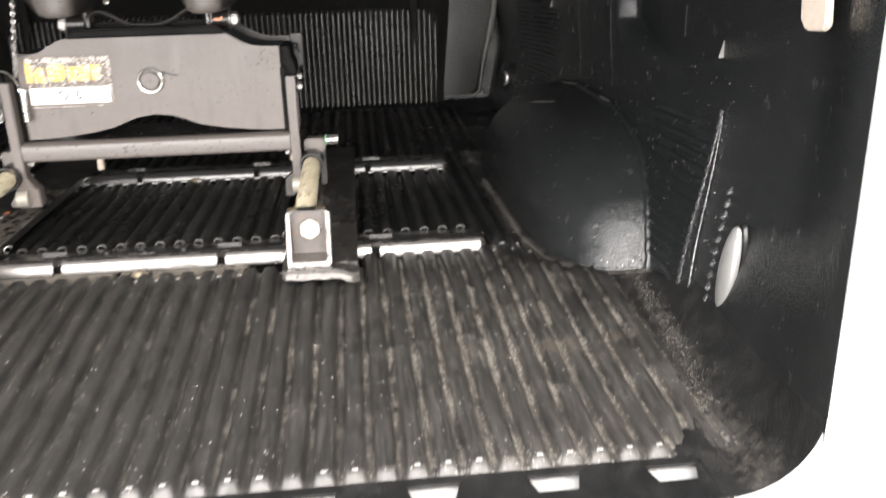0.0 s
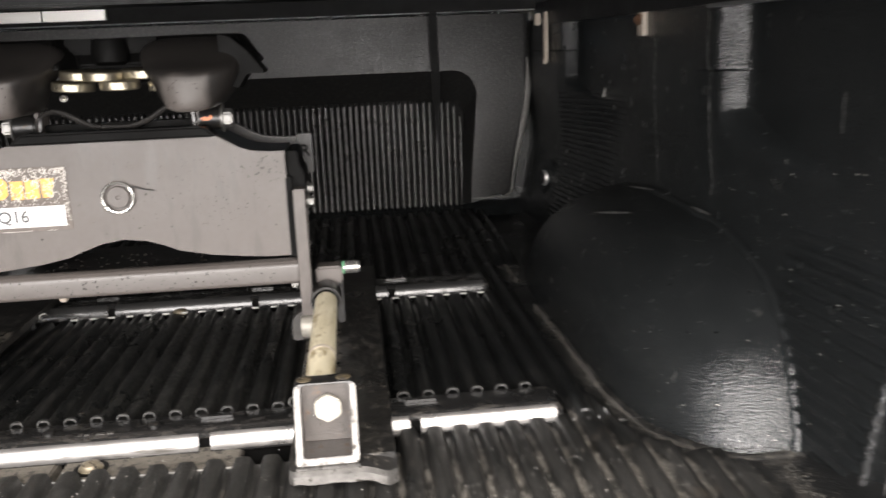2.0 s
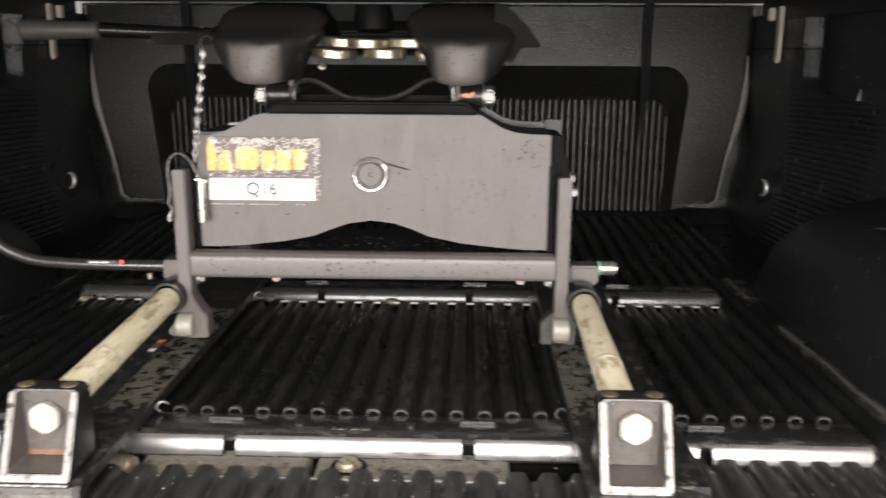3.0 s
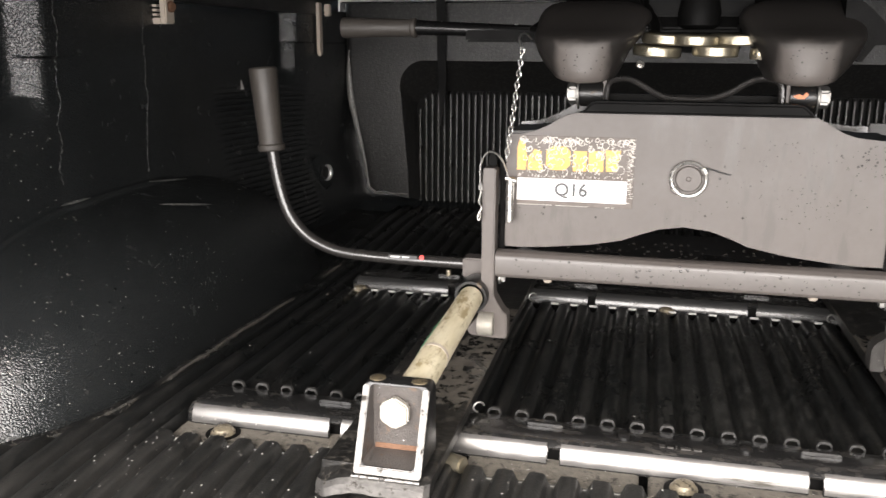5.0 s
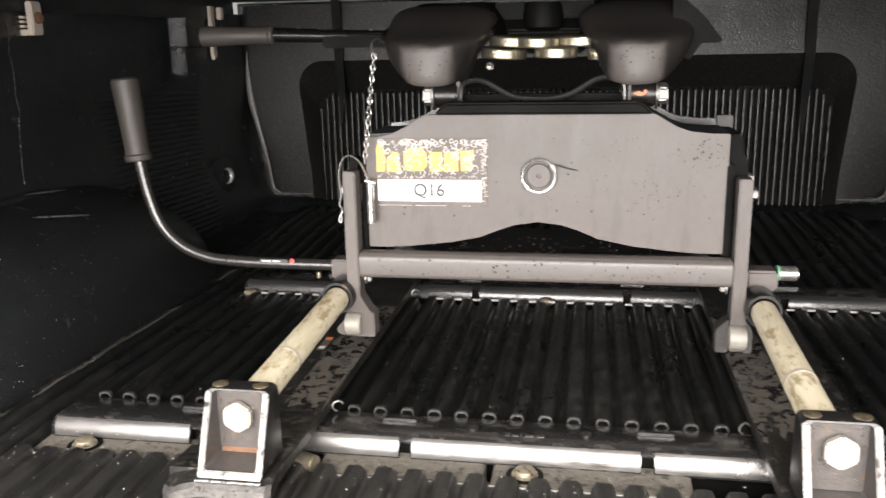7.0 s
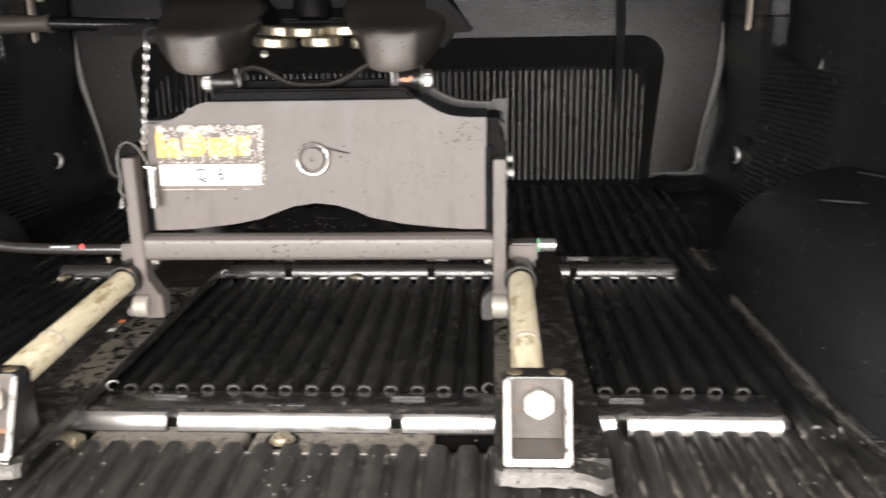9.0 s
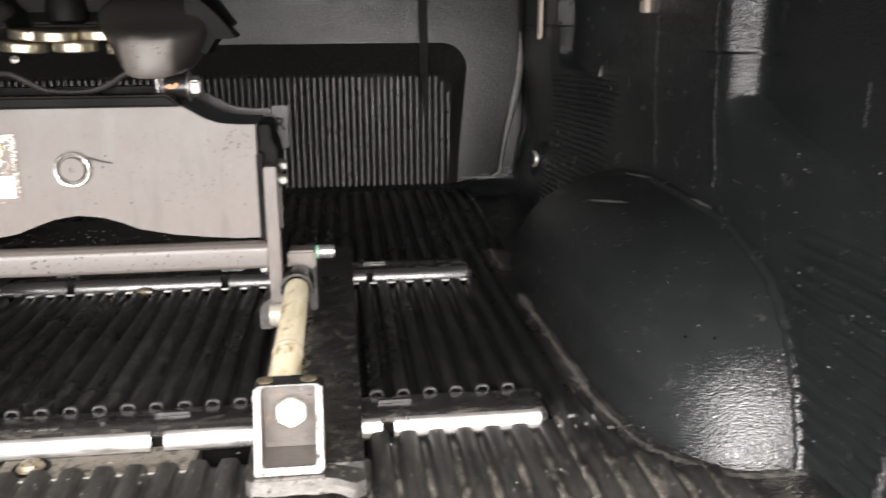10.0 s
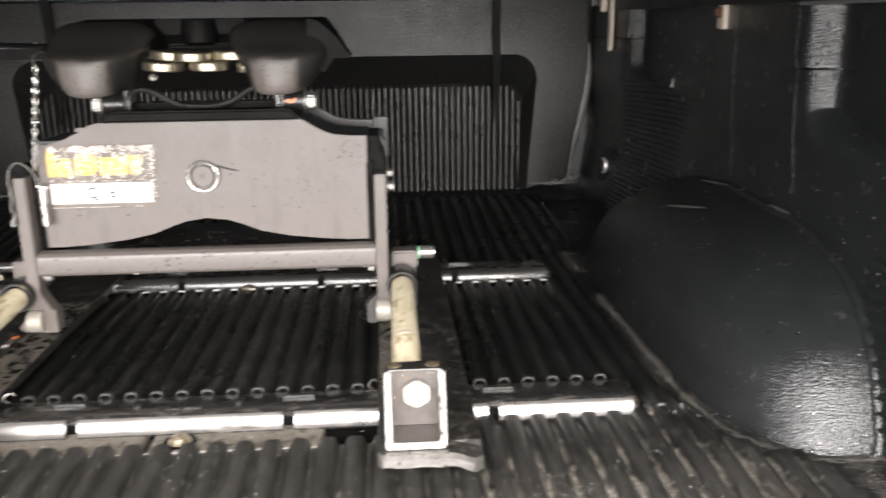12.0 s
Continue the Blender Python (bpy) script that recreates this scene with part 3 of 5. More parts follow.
def ground_z(x, y):
    d = abs(x - BC)
    return -0.0125 + 0.8 * floor_rise(y) + 0.003 * noise.noise((d * 18, y * 12, 5)) + fillet(d, y)


def crumbs(paths, per_metre, spread, size, seed):
    """Dried mud: loose flat crumbs strewn along lines, thick in places and thin in others."""
    bm, r = bmesh.new(), random.Random(seed)
    for pts in paths:
        for a, b in zip(pts, pts[1:]):
            mid = (a + b) / 2
            much = max(0.35, 1.0 + 0.9 * noise.noise((mid.x * 9, mid.y * 9, seed)) + 0.8 * noise.noise((mid.x * 40, mid.y * 40, seed)))
            across = Vector((-(b - a).y, (b - a).x, 0)).normalized()
            count = per_metre * (b - a).length * much * (1.0 if mid.x > 0 else 0.45)
            for _ in range(int(count) + (r.random() < count % 1)):
                p = a.lerp(b, r.random()) + across * r.gauss(0, spread * (0.5 + 0.6 * much))
                w = size * (0.25 + 1.6 * r.random() ** 3)
                z = ground_z(p.x, p.y) + 0.0016
                turn = r.random() * math.tau
                ring = [bm.verts.new((p.x + 1.2 * w * (0.6 + 0.6 * r.random()) * math.cos(turn + k * math.tau / 6), p.y + 1.5 * w * (0.6 + 0.6 * r.random()) * math.sin(turn + k * math.tau / 6), z - 0.001)) for k in range(6)]
                top = bm.verts.new((p.x, p.y, z + w * (0.12 + 0.3 * r.random())))
                for k in range(6):
                    bm.faces.new((ring[k], ring[(k + 1) % 6], top))
    return bm


solo("mud_crumbs", crumbs([trail(1), trail(-1)], 3000, 0.0055, 0.0011, 5), SEAM_DIRT, "dried mud along the edge of the ribbed floor", "mud", "stuff")
solo("seam_dirt", crumbs([seam(1), seam(-1)], 9500, 0.0017, 0.0007, 9), SEAM_DIRT, "dusty crumbs between wheel arch and ribbed floor", "dirt", "stuff")
solo("seam_dust", crumbs([seam(1), seam(-1)], 6500, 0.0090, 0.0005, 14), SEAM_DIRT, "fine grit beside the wheel arch seam", "dirt", "stuff")


# the floor: a ribbed sheet
def rib_height(x):
    t = ((x - 0.0129) / PITCH) % 1.0
    t = min(t, 1 - t)
    return -0.0115 * ease(0.20, 0.44, t)


def rib_limit(y):
    """The ribs stop a hand short of the arch, following its rounded corner."""
    if y > 2.1:
        return 0.66
    if y < 1.179:
        return 0.728 - 0.057 * ease(0.835, 0.738, y)
    c = (max(0.0, 1.665 - y) / 0.486) ** (1 / 0.36)
    return max(0.606, min(0.728, 0.885 - 0.250 * math.sqrt(math.sqrt(max(0.0, 1 - c * c))) - 0.026))


def make_floor():
    xs = []
    k0, k1 = -26, 25
    cuts = ((1.262, 1.374), (1.856, 1.940))
    for k in range(k0, k1 + 1):
        for f in (0.0, 0.24, 0.30, 0.35, 0.41, 0.5, 0.59, 0.65, 0.70, 0.76):
            xs.append(0.0129 + PITCH * (k + f))
    xs = [x for x in xs if abs(x - BC) < 0.742]
    ys = [TAIL, TAIL + 0.003, TAIL + 0.006, TAIL + 0.012, TAIL + 0.02] + steps(0.75, 2.56, 70)
    for a, b in cuts:
        ys = [y for y in ys if not a - 0.004 < y < b + 0.004] + [a, a + 0.001, b - 0.001, b] + ([1.275, 1.290, 1.310, 1.311] if a < 1.5 else [])
    ys.sort()
    rows = []
    for y in ys:
        row = []
        for x in xs:
            d = abs(x - BC)
            h = rib_height(x)
            lim = rib_limit(y)
            h += (-0.012 - h) * ease(lim - 0.004, lim + 0.004, d)
            h += floor_rise(y) * (1 - 0.2 * ease(lim, lim + 0.004, d)) + fillet(d, y)
            if -0.5585 < x < 0.5545 and any(a < y < b and not (y < 1.3105 and x > 0.345) for a, b in cuts):
                h = -0.012
            elif x > 0.345 and 1.18 < y < 1.311:
                h -= 0.003 * ease(1.18, 1.29, y)
            if y < TAIL + 0.008:
                h = -0.012 + fillet(d, y) + (h + 0.012 - fillet(d, y)) * ease(TAIL - 0.001, TAIL + 0.007, y)
            h += 0.0012 * noise.noise((x * 9, y * 5, 0.3)) + 0.0005 * noise.noise((x * 60, y * 14, 2.3)) * (1 if y > TAIL else 0)
            row.append((x, y, h))
        rows.append(row)
    return sheet(rows)


floor = solo("floor", make_floor(), FLOOR, "black ribbed plastic bed floor, streaked with dried mud", "floor", "structure", angle=60)

# the lip behind the ribs, with holes that show the white sill
lip, holes = bmesh.new(), [0.646 - 0.1215 * k for k in range(0, 11)]


def lip_piece(outline):
    bm = prism(outline, "z", -0.0165, -0.0125)
    me = bpy.data.meshes.new("piece")
    bm.to_mesh(me)
    bm.free()
    lip.from_mesh(me)
    bpy.data.meshes.remove(me)


lip_piece([(BC - 0.70, 0.7165), (BC + 0.70, 0.7165), (BC + 0.70, TAIL + 0.010), (BC - 0.70, TAIL + 0.010)])
lip_piece([(BC - 0.70, 0.655), (BC + 0.70, 0.655), (BC + 0.70, 0.690), (BC - 0.70, 0.690)])
bars = [BC + 0.70, *[e for c in holes for e in (c + 0.027, c - 0.027)], BC - 0.70]
for k in range(0, len(bars), 2):
    x1, x0 = bars[k], bars[k + 1]
    lip_piece([(x0 - (0.007 if k < len(bars) - 2 else 0), 0.690), (x1 + (0.007 if k else 0), 0.690), (x1, 0.7165), (x0, 0.7165)])
part("lip", lip, BORDER, floor)

for sd in (-1, 1):
    rows = []
    for y in steps(0.655, 2.56, 90):
        far = bed_wall_x(y, 0.085) + 0.001
        rows.append([(BC + sd * d, y, ground_z(BC + sd * d, y)) for near in [0.64 if y > 0.732 else 0.692] for d in [near + (far - near) * k / 34 for k in range(35)]])
    part("border", sheet(rows), BORDER, floor, "mud-stained smooth border of the floor")

# cut rib ends that show as small arches along the rails
arches, dashes = bmesh.new(), bmesh.new()
for y0 in (1.3730,):
    for k in range(-19, 19):
        x = 0.0129 + PITCH * k
        if abs(abs(x) - 0.28) < 0.062 or abs(x) > 0.545:
            continue
        w, h = 0.0082 + 0.0009 * noise.noise((k * 1.3, 4, 4)), 0.0145 + 0.0016 * noise.noise((k, 2, 1))
        loop = [(w * math.copysign(abs(math.cos(a)) ** 0.55, -math.cos(a)), h * math.sin(a) ** 0.55) for a in [math.pi * j / 12 for j in range(13)]]
        ring = [(x + u, 0.0300 + v) for u, v in loop] + [(x + u * 0.79, 0.0300 + v * 0.82) for u, v in loop[::-1]]
        bm = prism(ring, "y", y0 - 0.0005, y0 + 0.004)
        me = bpy.data.meshes.new("ring")
        bm.to_mesh(me)
        bm.free()
        arches.from_mesh(me)
        bpy.data.meshes.remove(me)
for y0, skip in ((1.856, 0.25), (1.262, 0.15)):
    for k in range(-19, 19):
        x = 0.0129 + PITCH * (k + 0.5)
        if abs(abs(x) - 0.28) < 0.062 or abs(x) > 0.56 or noise.noise((k * 3.1, y0, 7)) > 0.62 - skip - (9 if y0 < 1.5 and x > 0.17 else 0):
            continue
        zz = 0.0225 if y0 > 1.5 else 0.0165
        add_box(dashes, x - 0.0062, x + 0.0058, y0 - 0.004, y0 - 0.002, zz, zz + 0.0030)
for k in range(-22, 22):
    x = 0.0129 + PITCH * k
    if abs(x) < 0.655 and noise.noise((k * 1.7, 3, 5)) < 0.3:
        add_box(dashes, x - 0.0028, x + 0.0030, TAIL + 0.0062, TAIL + 0.0092, -0.0030, 0.0010)
part("cut_edges", arches, surface("scuffed_cut_plastic", (0.012, 0.012, 0.0117), (0.048, 0.0465, 0.0445), (0.3, 0.5), grain=260, bump=0.5), floor, "grey scuffed cut ends of the ribs", kind="stuff")
part("groove_ends", dashes, surface("bare_groove_end", (0.2, 0.195, 0.185), (0.5, 0.49, 0.47), (0.35, 0.5), metal=0.3, grain=260, bump=0.2), floor, "bright worn ends of the grooves", kind="stuff")


# the front wall
# scuffs, with the highlight of the rounded edge painted pale
CORNER = surface("scuffed_corner_highlight", (0.03, 0.029, 0.0275), (0.22, 0.212, 0.198), (0.3, 0.45), grain=160, bump=0.5, bump_scale=400)


def front_outline():
    out = [(0.727, 0.070), (0.740, 0.074), (0.7465, 0.084), (0.753, 0.125), (0.764, 0.185), (0.778, 0.245), (0.792, 0.31), (0.798, 0.377), (0.797, 0.45), (0.797, 0.54)]
    return [(BC + x, z) for x, z in out] + [(BC - x, z) for x, z in out[::-1]]


def front_opening(x, top, bottom, r):
    pts = arc(x - r, top - r, r, 0, 90, 10)
    right = [(x - 0.022, bottom), (x - 0.02, bottom + 0.06)] + pts
    return [(BC + u, w) for u, w in right] + [(BC - u, w) for u, w in right[::-1]]


def make_front():
    """Frame, opening that slopes inwards, and the ridged panel behind it."""
    bm = bmesh.new()
    o, i = front_outline(), front_opening(0.652, 0.405, 0.060, 0.062)
    r0 = [bm.verts.new((x, 2.60, z)) for x, z in [(BC + (u - BC) * 1.004, w) for u, w in o]]
    loops = [r0]
    for t in (0, 18, 36, 54, 72, 90):
        inset, deep = 0.024 * (1 - math.cos(radians(t))), 0.022 * (1 - math.sin(radians(t)))
        loops.append([bm.verts.new((u - math.copysign(inset, u - BC), HEAD + deep, w + (0.5 * inset if w < 0.1 else 0))) for u, w in o])
    r2 = loops[-1]
    for a, b in zip(loops, loops[1:]):
        for k in range(len(a) - 1):
            bm.faces.new((a[k], a[k + 1], b[k + 1], b[k]))
    # the face: right jamb, head, left jamb
    ins = [bm.verts.new((x, HEAD, z)) for x, z in i]
    n, m = len(o), len(i)
    half_o, half_i = n // 2, m // 2
    bm.faces.new([*r2[:half_o], ins[half_i - 1], *ins[:half_i - 1][::-1]])
    bm.faces.new([r2[half_o - 1], r2[half_o], ins[half_i], ins[half_i - 1]])
    bm.faces.new([*r2[half_o:], *ins[half_i:][::-1]])
    # reveal
    low = front_opening(0.626, 0.330, 0.046, 0.05)
    lip2 = [bm.verts.new((BC + (x - BC) * 0.993, HEAD + 0.006, z - 0.006 if z > 0.2 else z)) for x, z in i]
    back = [bm.verts.new((x, 2.618, z)) for x, z in low]
    for a, b in ((ins, lip2), (lip2, back)):
        for k in range(m - 1):
            bm.faces.new((a[k], a[k + 1], b[k + 1], b[k]))
    return bm


front = solo("wall_front", make_front(), LINER_FRONT, "black plastic bed front liner with a recessed ridged panel", "wall", "structure", angle=26)
part("backing", box(BC - 0.84, BC + 0.84, 2.645, 2.668, -0.02, 0.55, 0.002), LINER, front)
# near-black panel: the shade between the ridges is put into its colour
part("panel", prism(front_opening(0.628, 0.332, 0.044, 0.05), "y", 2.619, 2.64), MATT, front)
ridges = bmesh.new()
x = BC - 0.612
while x < BC + 0.613:
    top = 0.322 - 0.045 * max(0, (abs(x - BC) - 0.575) / 0.04) ** 2
    bm = ridges
    y0, y1 = 2.600, 2.619
    vs = [bm.verts.new(p) for p in ((x - 0.0026, y1, 0.048), (x - 0.0019, y0, 0.048), (x + 0.0019, y0, 0.048), (x + 0.0026, y1, 0.048),
                                    (x - 0.0026, y1, top + 0.006), (x - 0.0019, y0, top), (x + 0.0019, y0, top), (x + 0.0026, y1, top + 0.006))]
    for f in ((0, 1, 5, 4), (1, 2, 6, 5), (2, 3, 7, 6), (4, 5, 6, 7)):
        bm.faces.new([vs[k] for k in f])
    x += 0.01590
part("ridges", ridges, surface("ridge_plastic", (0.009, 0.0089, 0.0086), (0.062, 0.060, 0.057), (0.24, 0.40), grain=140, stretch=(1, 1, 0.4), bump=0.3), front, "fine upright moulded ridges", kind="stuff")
for sd in (-1, 1):
    worn = [(0.722, 0.074), (0.733, 0.080), (0.739, 0.089), (0.7445, 0.128), (0.7545, 0.185), (0.768, 0.245), (0.781, 0.31), (0.7865, 0.377), (0.785, 0.43)]
    line = smooth_path([(BC + sd * (u * 0.9995), HEAD + 0.0035, w) for u, w in worn], 6)
    part("worn_corner_highlight", tube(line, [0.0030 + 0.0062 * ease(0.1, 0.3, p.z) * (1 - ease(0.33, 0.43, p.z)) + 0.0016 * noise.noise(p * 30) for p in line], 8), CORNER, front, "scuffed rounded corner with its highlight painted pale")
    part("worn_foot_highlight", tube([(BC + sd * u, HEAD - 0.0005, 0.0725 - 0.006 * (0.727 - u) + 0.0008 * noise.noise((u * 40, sd, 1))) for u in steps(0.634, 0.727, 14)], 0.0016, 6), CORNER, front)
part("foot_strip", prism([(2.50, -0.014), (2.545, 0.0), (2.575, 0.03), (2.62, 0.05), (2.66, 0.05), (2.66, -0.02)], "x", BC - 0.83, BC + 0.83), LINER, front)

# white body round the tail opening
def surround():
    def shape(x, z_low, r, top):
        right = [(x - r, z_low)] + arc(x - r, z_low + r, r, -90, 0, 10)[1:] + [(x + 0.003, top)]
        return [(BC - u, w) for u, w in right[::-1]] + [(BC + u, w) for u, w in right]
    inner = shape(0.7865, -0.0185, 0.092, 0.53)
    outer = [(BC + (x - BC) * 1.02 + math.copysign(0.16, x - BC), z - (0.28 if z < 0.1 else 0.0)) for x, z in inner]
    bm = bmesh.new()
    loops = [[bm.verts.new((x, 0.668, z)) for x, z in inner],
             [bm.verts.new((x, 0.659, z)) for x, z in inner],
             [bm.verts.new((BC + (x - BC) * 1.01, 0.652, z - (0.01 if z < 0.1 else 0))) for x, z in inner],
             [bm.verts.new((x, 0.640, z)) for x, z in outer],
             [bm.verts.new((x, 0.700, z)) for x, z in outer]]
    for a, b in zip(loops, loops[1:]):
        for k in range(len(a) - 1):
            bm.faces.new((a[k], a[k + 1], b[k + 1], b[k]))
    return bm


body = solo("tailgate_surround", surround(), WHITE, "white painted truck body round the open tail end", "truck body", "structure")
part("sill", box(BC - 0.72, BC + 0.72, 0.60, 0.76, -0.05, -0.030, 0.004), WHITE, body)
for s in (-1, 1):
    part("bedside", box(min(BC + s * 0.905, BC + s * 0.985), max(BC + s * 0.905, BC + s * 0.985), 0.70, 2.75, -0.33, 0.50, 0.02, 3), WHITE, body)
part("latch_post", box(BC + 0.862, BC + 0.885, 0.618, 0.642, 0.02, 0.085, 0.004), CREAM, body)
part("bulkhead", box(BC - 0.985, BC + 0.985, 2.67, 2.75, -0.33, 0.56, 0.01), WHITE, body)

ground = solo("ground", sheet([[(x, y, -0.87) for x in steps(-60, 60, 12)] for y in steps(-60, 60, 12)]), CONCRETE, "pale concrete yard under the truck", "ground", "structure")

# the cover over the bed
roof = solo("ceiling", prism([(0.70, COVER_Z), (2.70, COVER_Z), (2.70, COVER_Z + 0.02), (0.70, COVER_Z + 0.02)], "x", BC - 0.88, BC + 0.88), COVER,
            "black vinyl truck bed cover seen from underneath", "bed cover", "structure")
part("rear_bar", prism([(0.690, 0.524), (0.705, 0.521), (0.722, 0.521), (0.722, 0.584), (0.690, 0.600)], "x", BC - 0.88, BC + 0.88, 0.002), WHITE, roof, "white rear bar of the bed cover")
part("rear_seal", box(BC - 0.87, BC + 0.87, 0.7225, 0.745, 0.530, 0.584, 0.003), BLACK, roof)
part("front_bar", box(BC - 0.86, BC + 0.86, 2.515, 2.54, 0.548, 0.584, 0.002), BLACK, roof)
for x0, x1 in ((-0.66, -0.545), (-0.541, -0.385), (-0.381, -0.24)):
    part("bar_segment", box(x0, x1, 2.490, 2.514, 0.556, 0.580, 0.002), ALUMINIUM, roof, "bare aluminium bar segment")
for y in (1.15, 1.62, 2.08):
    part("bow", box(BC - 0.80, BC + 0.80, y - 0.012, y + 0.012, 0.566, 0.5848, 0.004), COVER, roof)
for s in (-1, 1):
    a, b = sorted((BC + s * 0.800, BC + s * 0.835))
    part("side_rail", box(a, b, 0.73, 2.53, 0.508, 0.560, 0.002), COVER, roof)
    a, b = sorted((BC + s * 0.795, BC + s * 0.812))
    for y0, y1 in ((0.83, 1.18), (1.25, 1.47)):
        part("rail_flange", box(a, b, y0, y1, 0.503, 0.5075, 0.001), ALU_DARK, roof, "dull aluminium rail flange")


# ---- things in the bed ----
def hitch_rail(y0, label, face_mat):
    """A formed base rail: rounded rear edge, flat top, slots through its edge and raised tabs on top."""
    t = thing("base_rail", (0, y0 + 0.03, 0), label, "hitch rail", "hitch base rails")
    def bend(theta, grow=0.0):
        a = radians(theta)
        return (y0 + 0.0145 - (0.0145 + grow) * math.cos(a), 0.0180 + (0.0235 + grow) * math.sin(a))

    prof = [(y0 + 0.003, 0.0155)] + [bend(a) for a in range(0, 91, 9)] + [(y0 + 0.022, 0.0428 - 0.0010), (y0 + 0.060, 0.0405), (y0 + 0.064, 0.0388),
            (y0 + 0.065, 0.035), (y0 + 0.065, -0.010), (y0 + 0.060, -0.010), (y0 + 0.059, 0.034), (y0 + 0.022, 0.0365), (y0 + 0.014, 0.0345), (y0 + 0.0105, 0.0300)]
    slots = (-0.372, -0.1325, 0.1205, 0.368)
    xs = [-0.556]
    for s in slots:
        xs += [s - 0.0065, s + 0.0065]
    xs.append(0.552)
    for k in range(0, len(xs), 2):
        # the outermost ends are rounded over
        cuts = [(xs[k], 1.0), (xs[k + 1], 1.0)]
        if k == 0:
            cuts = [(xs[k] + d, f) for d, f in ((0.0, 0.45), (0.002, 0.68), (0.006, 0.87), (0.011, 0.96), (0.017, 1.0))] + cuts[1:]
        if k == len(xs) - 2:
            cuts = cuts[:1] + [(xs[k + 1] - d, f) for d, f in ((0.017, 1.0), (0.011, 0.96), (0.006, 0.87), (0.002, 0.68), (0.0, 0.45))]
        rows = [[(x, y0 + 0.065 - (y0 + 0.065 - u) * (0.75 + 0.25 * f), 0.0155 + (w - 0.0155) * f if w > 0.0155 else w) for u, w in prof + prof[:1]] for x, f in cuts]
        bm = sheet(rows)
        bmesh.ops.remove_doubles(bm, verts=bm.verts[:], dist=1e-5)
        bmesh.ops.holes_fill(bm, edges=bm.edges[:])
        part("rail_length", bm, RAIL, t)
        # the highlight is laid on as its own strip, narrower on the front rail
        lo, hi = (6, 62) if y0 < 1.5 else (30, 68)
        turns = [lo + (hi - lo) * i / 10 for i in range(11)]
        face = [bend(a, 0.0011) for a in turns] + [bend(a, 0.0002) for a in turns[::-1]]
        part("highlight_strip", prism(face, "x", xs[k] + (0.012 if k == 0 else 0.0008), xs[k + 1] - (0.012 if k == len(xs) - 2 else 0.0008)), face_mat, t, "rear face of the rail, its highlight painted as bright worn steel")
    # web coloured near-black, which paints the shade inside the slots
    part("web", prism([(y0 + 0.016, -0.012), (y0 + 0.016, 0.030), (y0 + 0.024, 0.0355), (y0 + 0.028, 0.0355), (y0 + 0.028, -0.012)], "x", -0.553, 0.549), MATT, t, "web under the rail, black for the shade inside the slots")
    for s in slots:
        over = [bend(a, -0.0002) for a in range(48, 91, 6)] + [(y0 + 0.022, 0.0416), (y0 + 0.058, 0.0402), (y0 + 0.058, 0.0350), (y0 + 0.022, 0.0362)] + [bend(a, -0.0045) for a in range(90, 47, -6)]
        part("slot_tongue", prism(over, "x", s - 0.0066, s + 0.0066), RAIL, t)
        o = -0.014 if s < 0 else 0.010
        part("tab", box(s + o - 0.019, s + o + 0.019, y0 + 0.040, y0 + 0.047, 0.0405, 0.0445, 0.001), RAIL, t)
    return t


rear_rail = hitch_rail(1.304, "worn black steel rail bolted across the ribbed bed floor", RAIL_HIGHLIGHT)
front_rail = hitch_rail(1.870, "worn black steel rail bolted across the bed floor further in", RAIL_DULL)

for x in (-0.063, 0.058):
    part("stud", lathe([(0.0065, 0.0), (0.0065, 0.0030), (0.0045, 0.0045), (0.0005, 0.0048)], (x, 1.3375, 0.0412), (0, 0, 1), 16), STEEL, rear_rail, "small black stud")
for x0, x1, y1 in ((-0.027, -0.0215, 1.331), (-0.0195, -0.013, 1.328), (-0.011, -0.0095, 1.331), (-0.006, 0.004, 1.3295), (0.0065, 0.0145, 1.3305)):
    part("scratched_mark", box(x0, x1, 1.3245, y1, 0.0414, 0.0424, 0.0003, 1), WORN_EDGE, rear_rail, "faint scratched mark")

bare = thing("bare_strip", (0, 1.28, -0.01), "mud-caked bare strip of bed floor beside the rail", "floor strip")
for x0, x1 in ((-0.553, -0.345), (-0.221, -0.0460), (-0.0365, 0.163)):
    part("strip", box(x0, x1, 1.2635, 1.3185, -0.013, 0.0185, 0.002), DIRT, bare)


def floor_bolt(x, y, z, name="anchor_bolt"):
    b = thing(name, (x, y, z), "zinc plated round-head bolt in the bed floor", "bolt", "rail bolts")
    part("head", lathe([(0.0005, 0.0085), (0.006, 0.008), (0.010, 0.0065), (0.0118, 0.003), (0.0135, 0.002), (0.0138, 0.0)][::-1], (x, y, z), (0, 0, 1), 20), TARNISH, b)
    # gap round the bolt head, its shade painted as a black ring
    part("socket", lathe([(0.0140, 0.0), (0.0195, 0.0), (0.0190, 0.0008), (0.0142, 0.0008), (0.0140, 0.0)], (x, y, z), (0, 0, 1), 24), MATT, b, "black ring for the shaded gap round the head")
    if z > 0.01:
        part("shank", cyl((x, y, z), (x, y, -0.012), 0.006, n=12), ZINC, b)
    return b


for x, y in ((-0.003, 1.286), (-0.497, 1.288), (-0.012, 1.862), (-0.535, 1.862)):
    floor_bolt(x, y, 0.0187 if y < 1.5 else 0.0200)

hitch = thing("fifth_wheel_hitch", (0, 1.6, 0.045), "wet satin black fifth wheel hitch standing on two base rails", "trailer hitch")

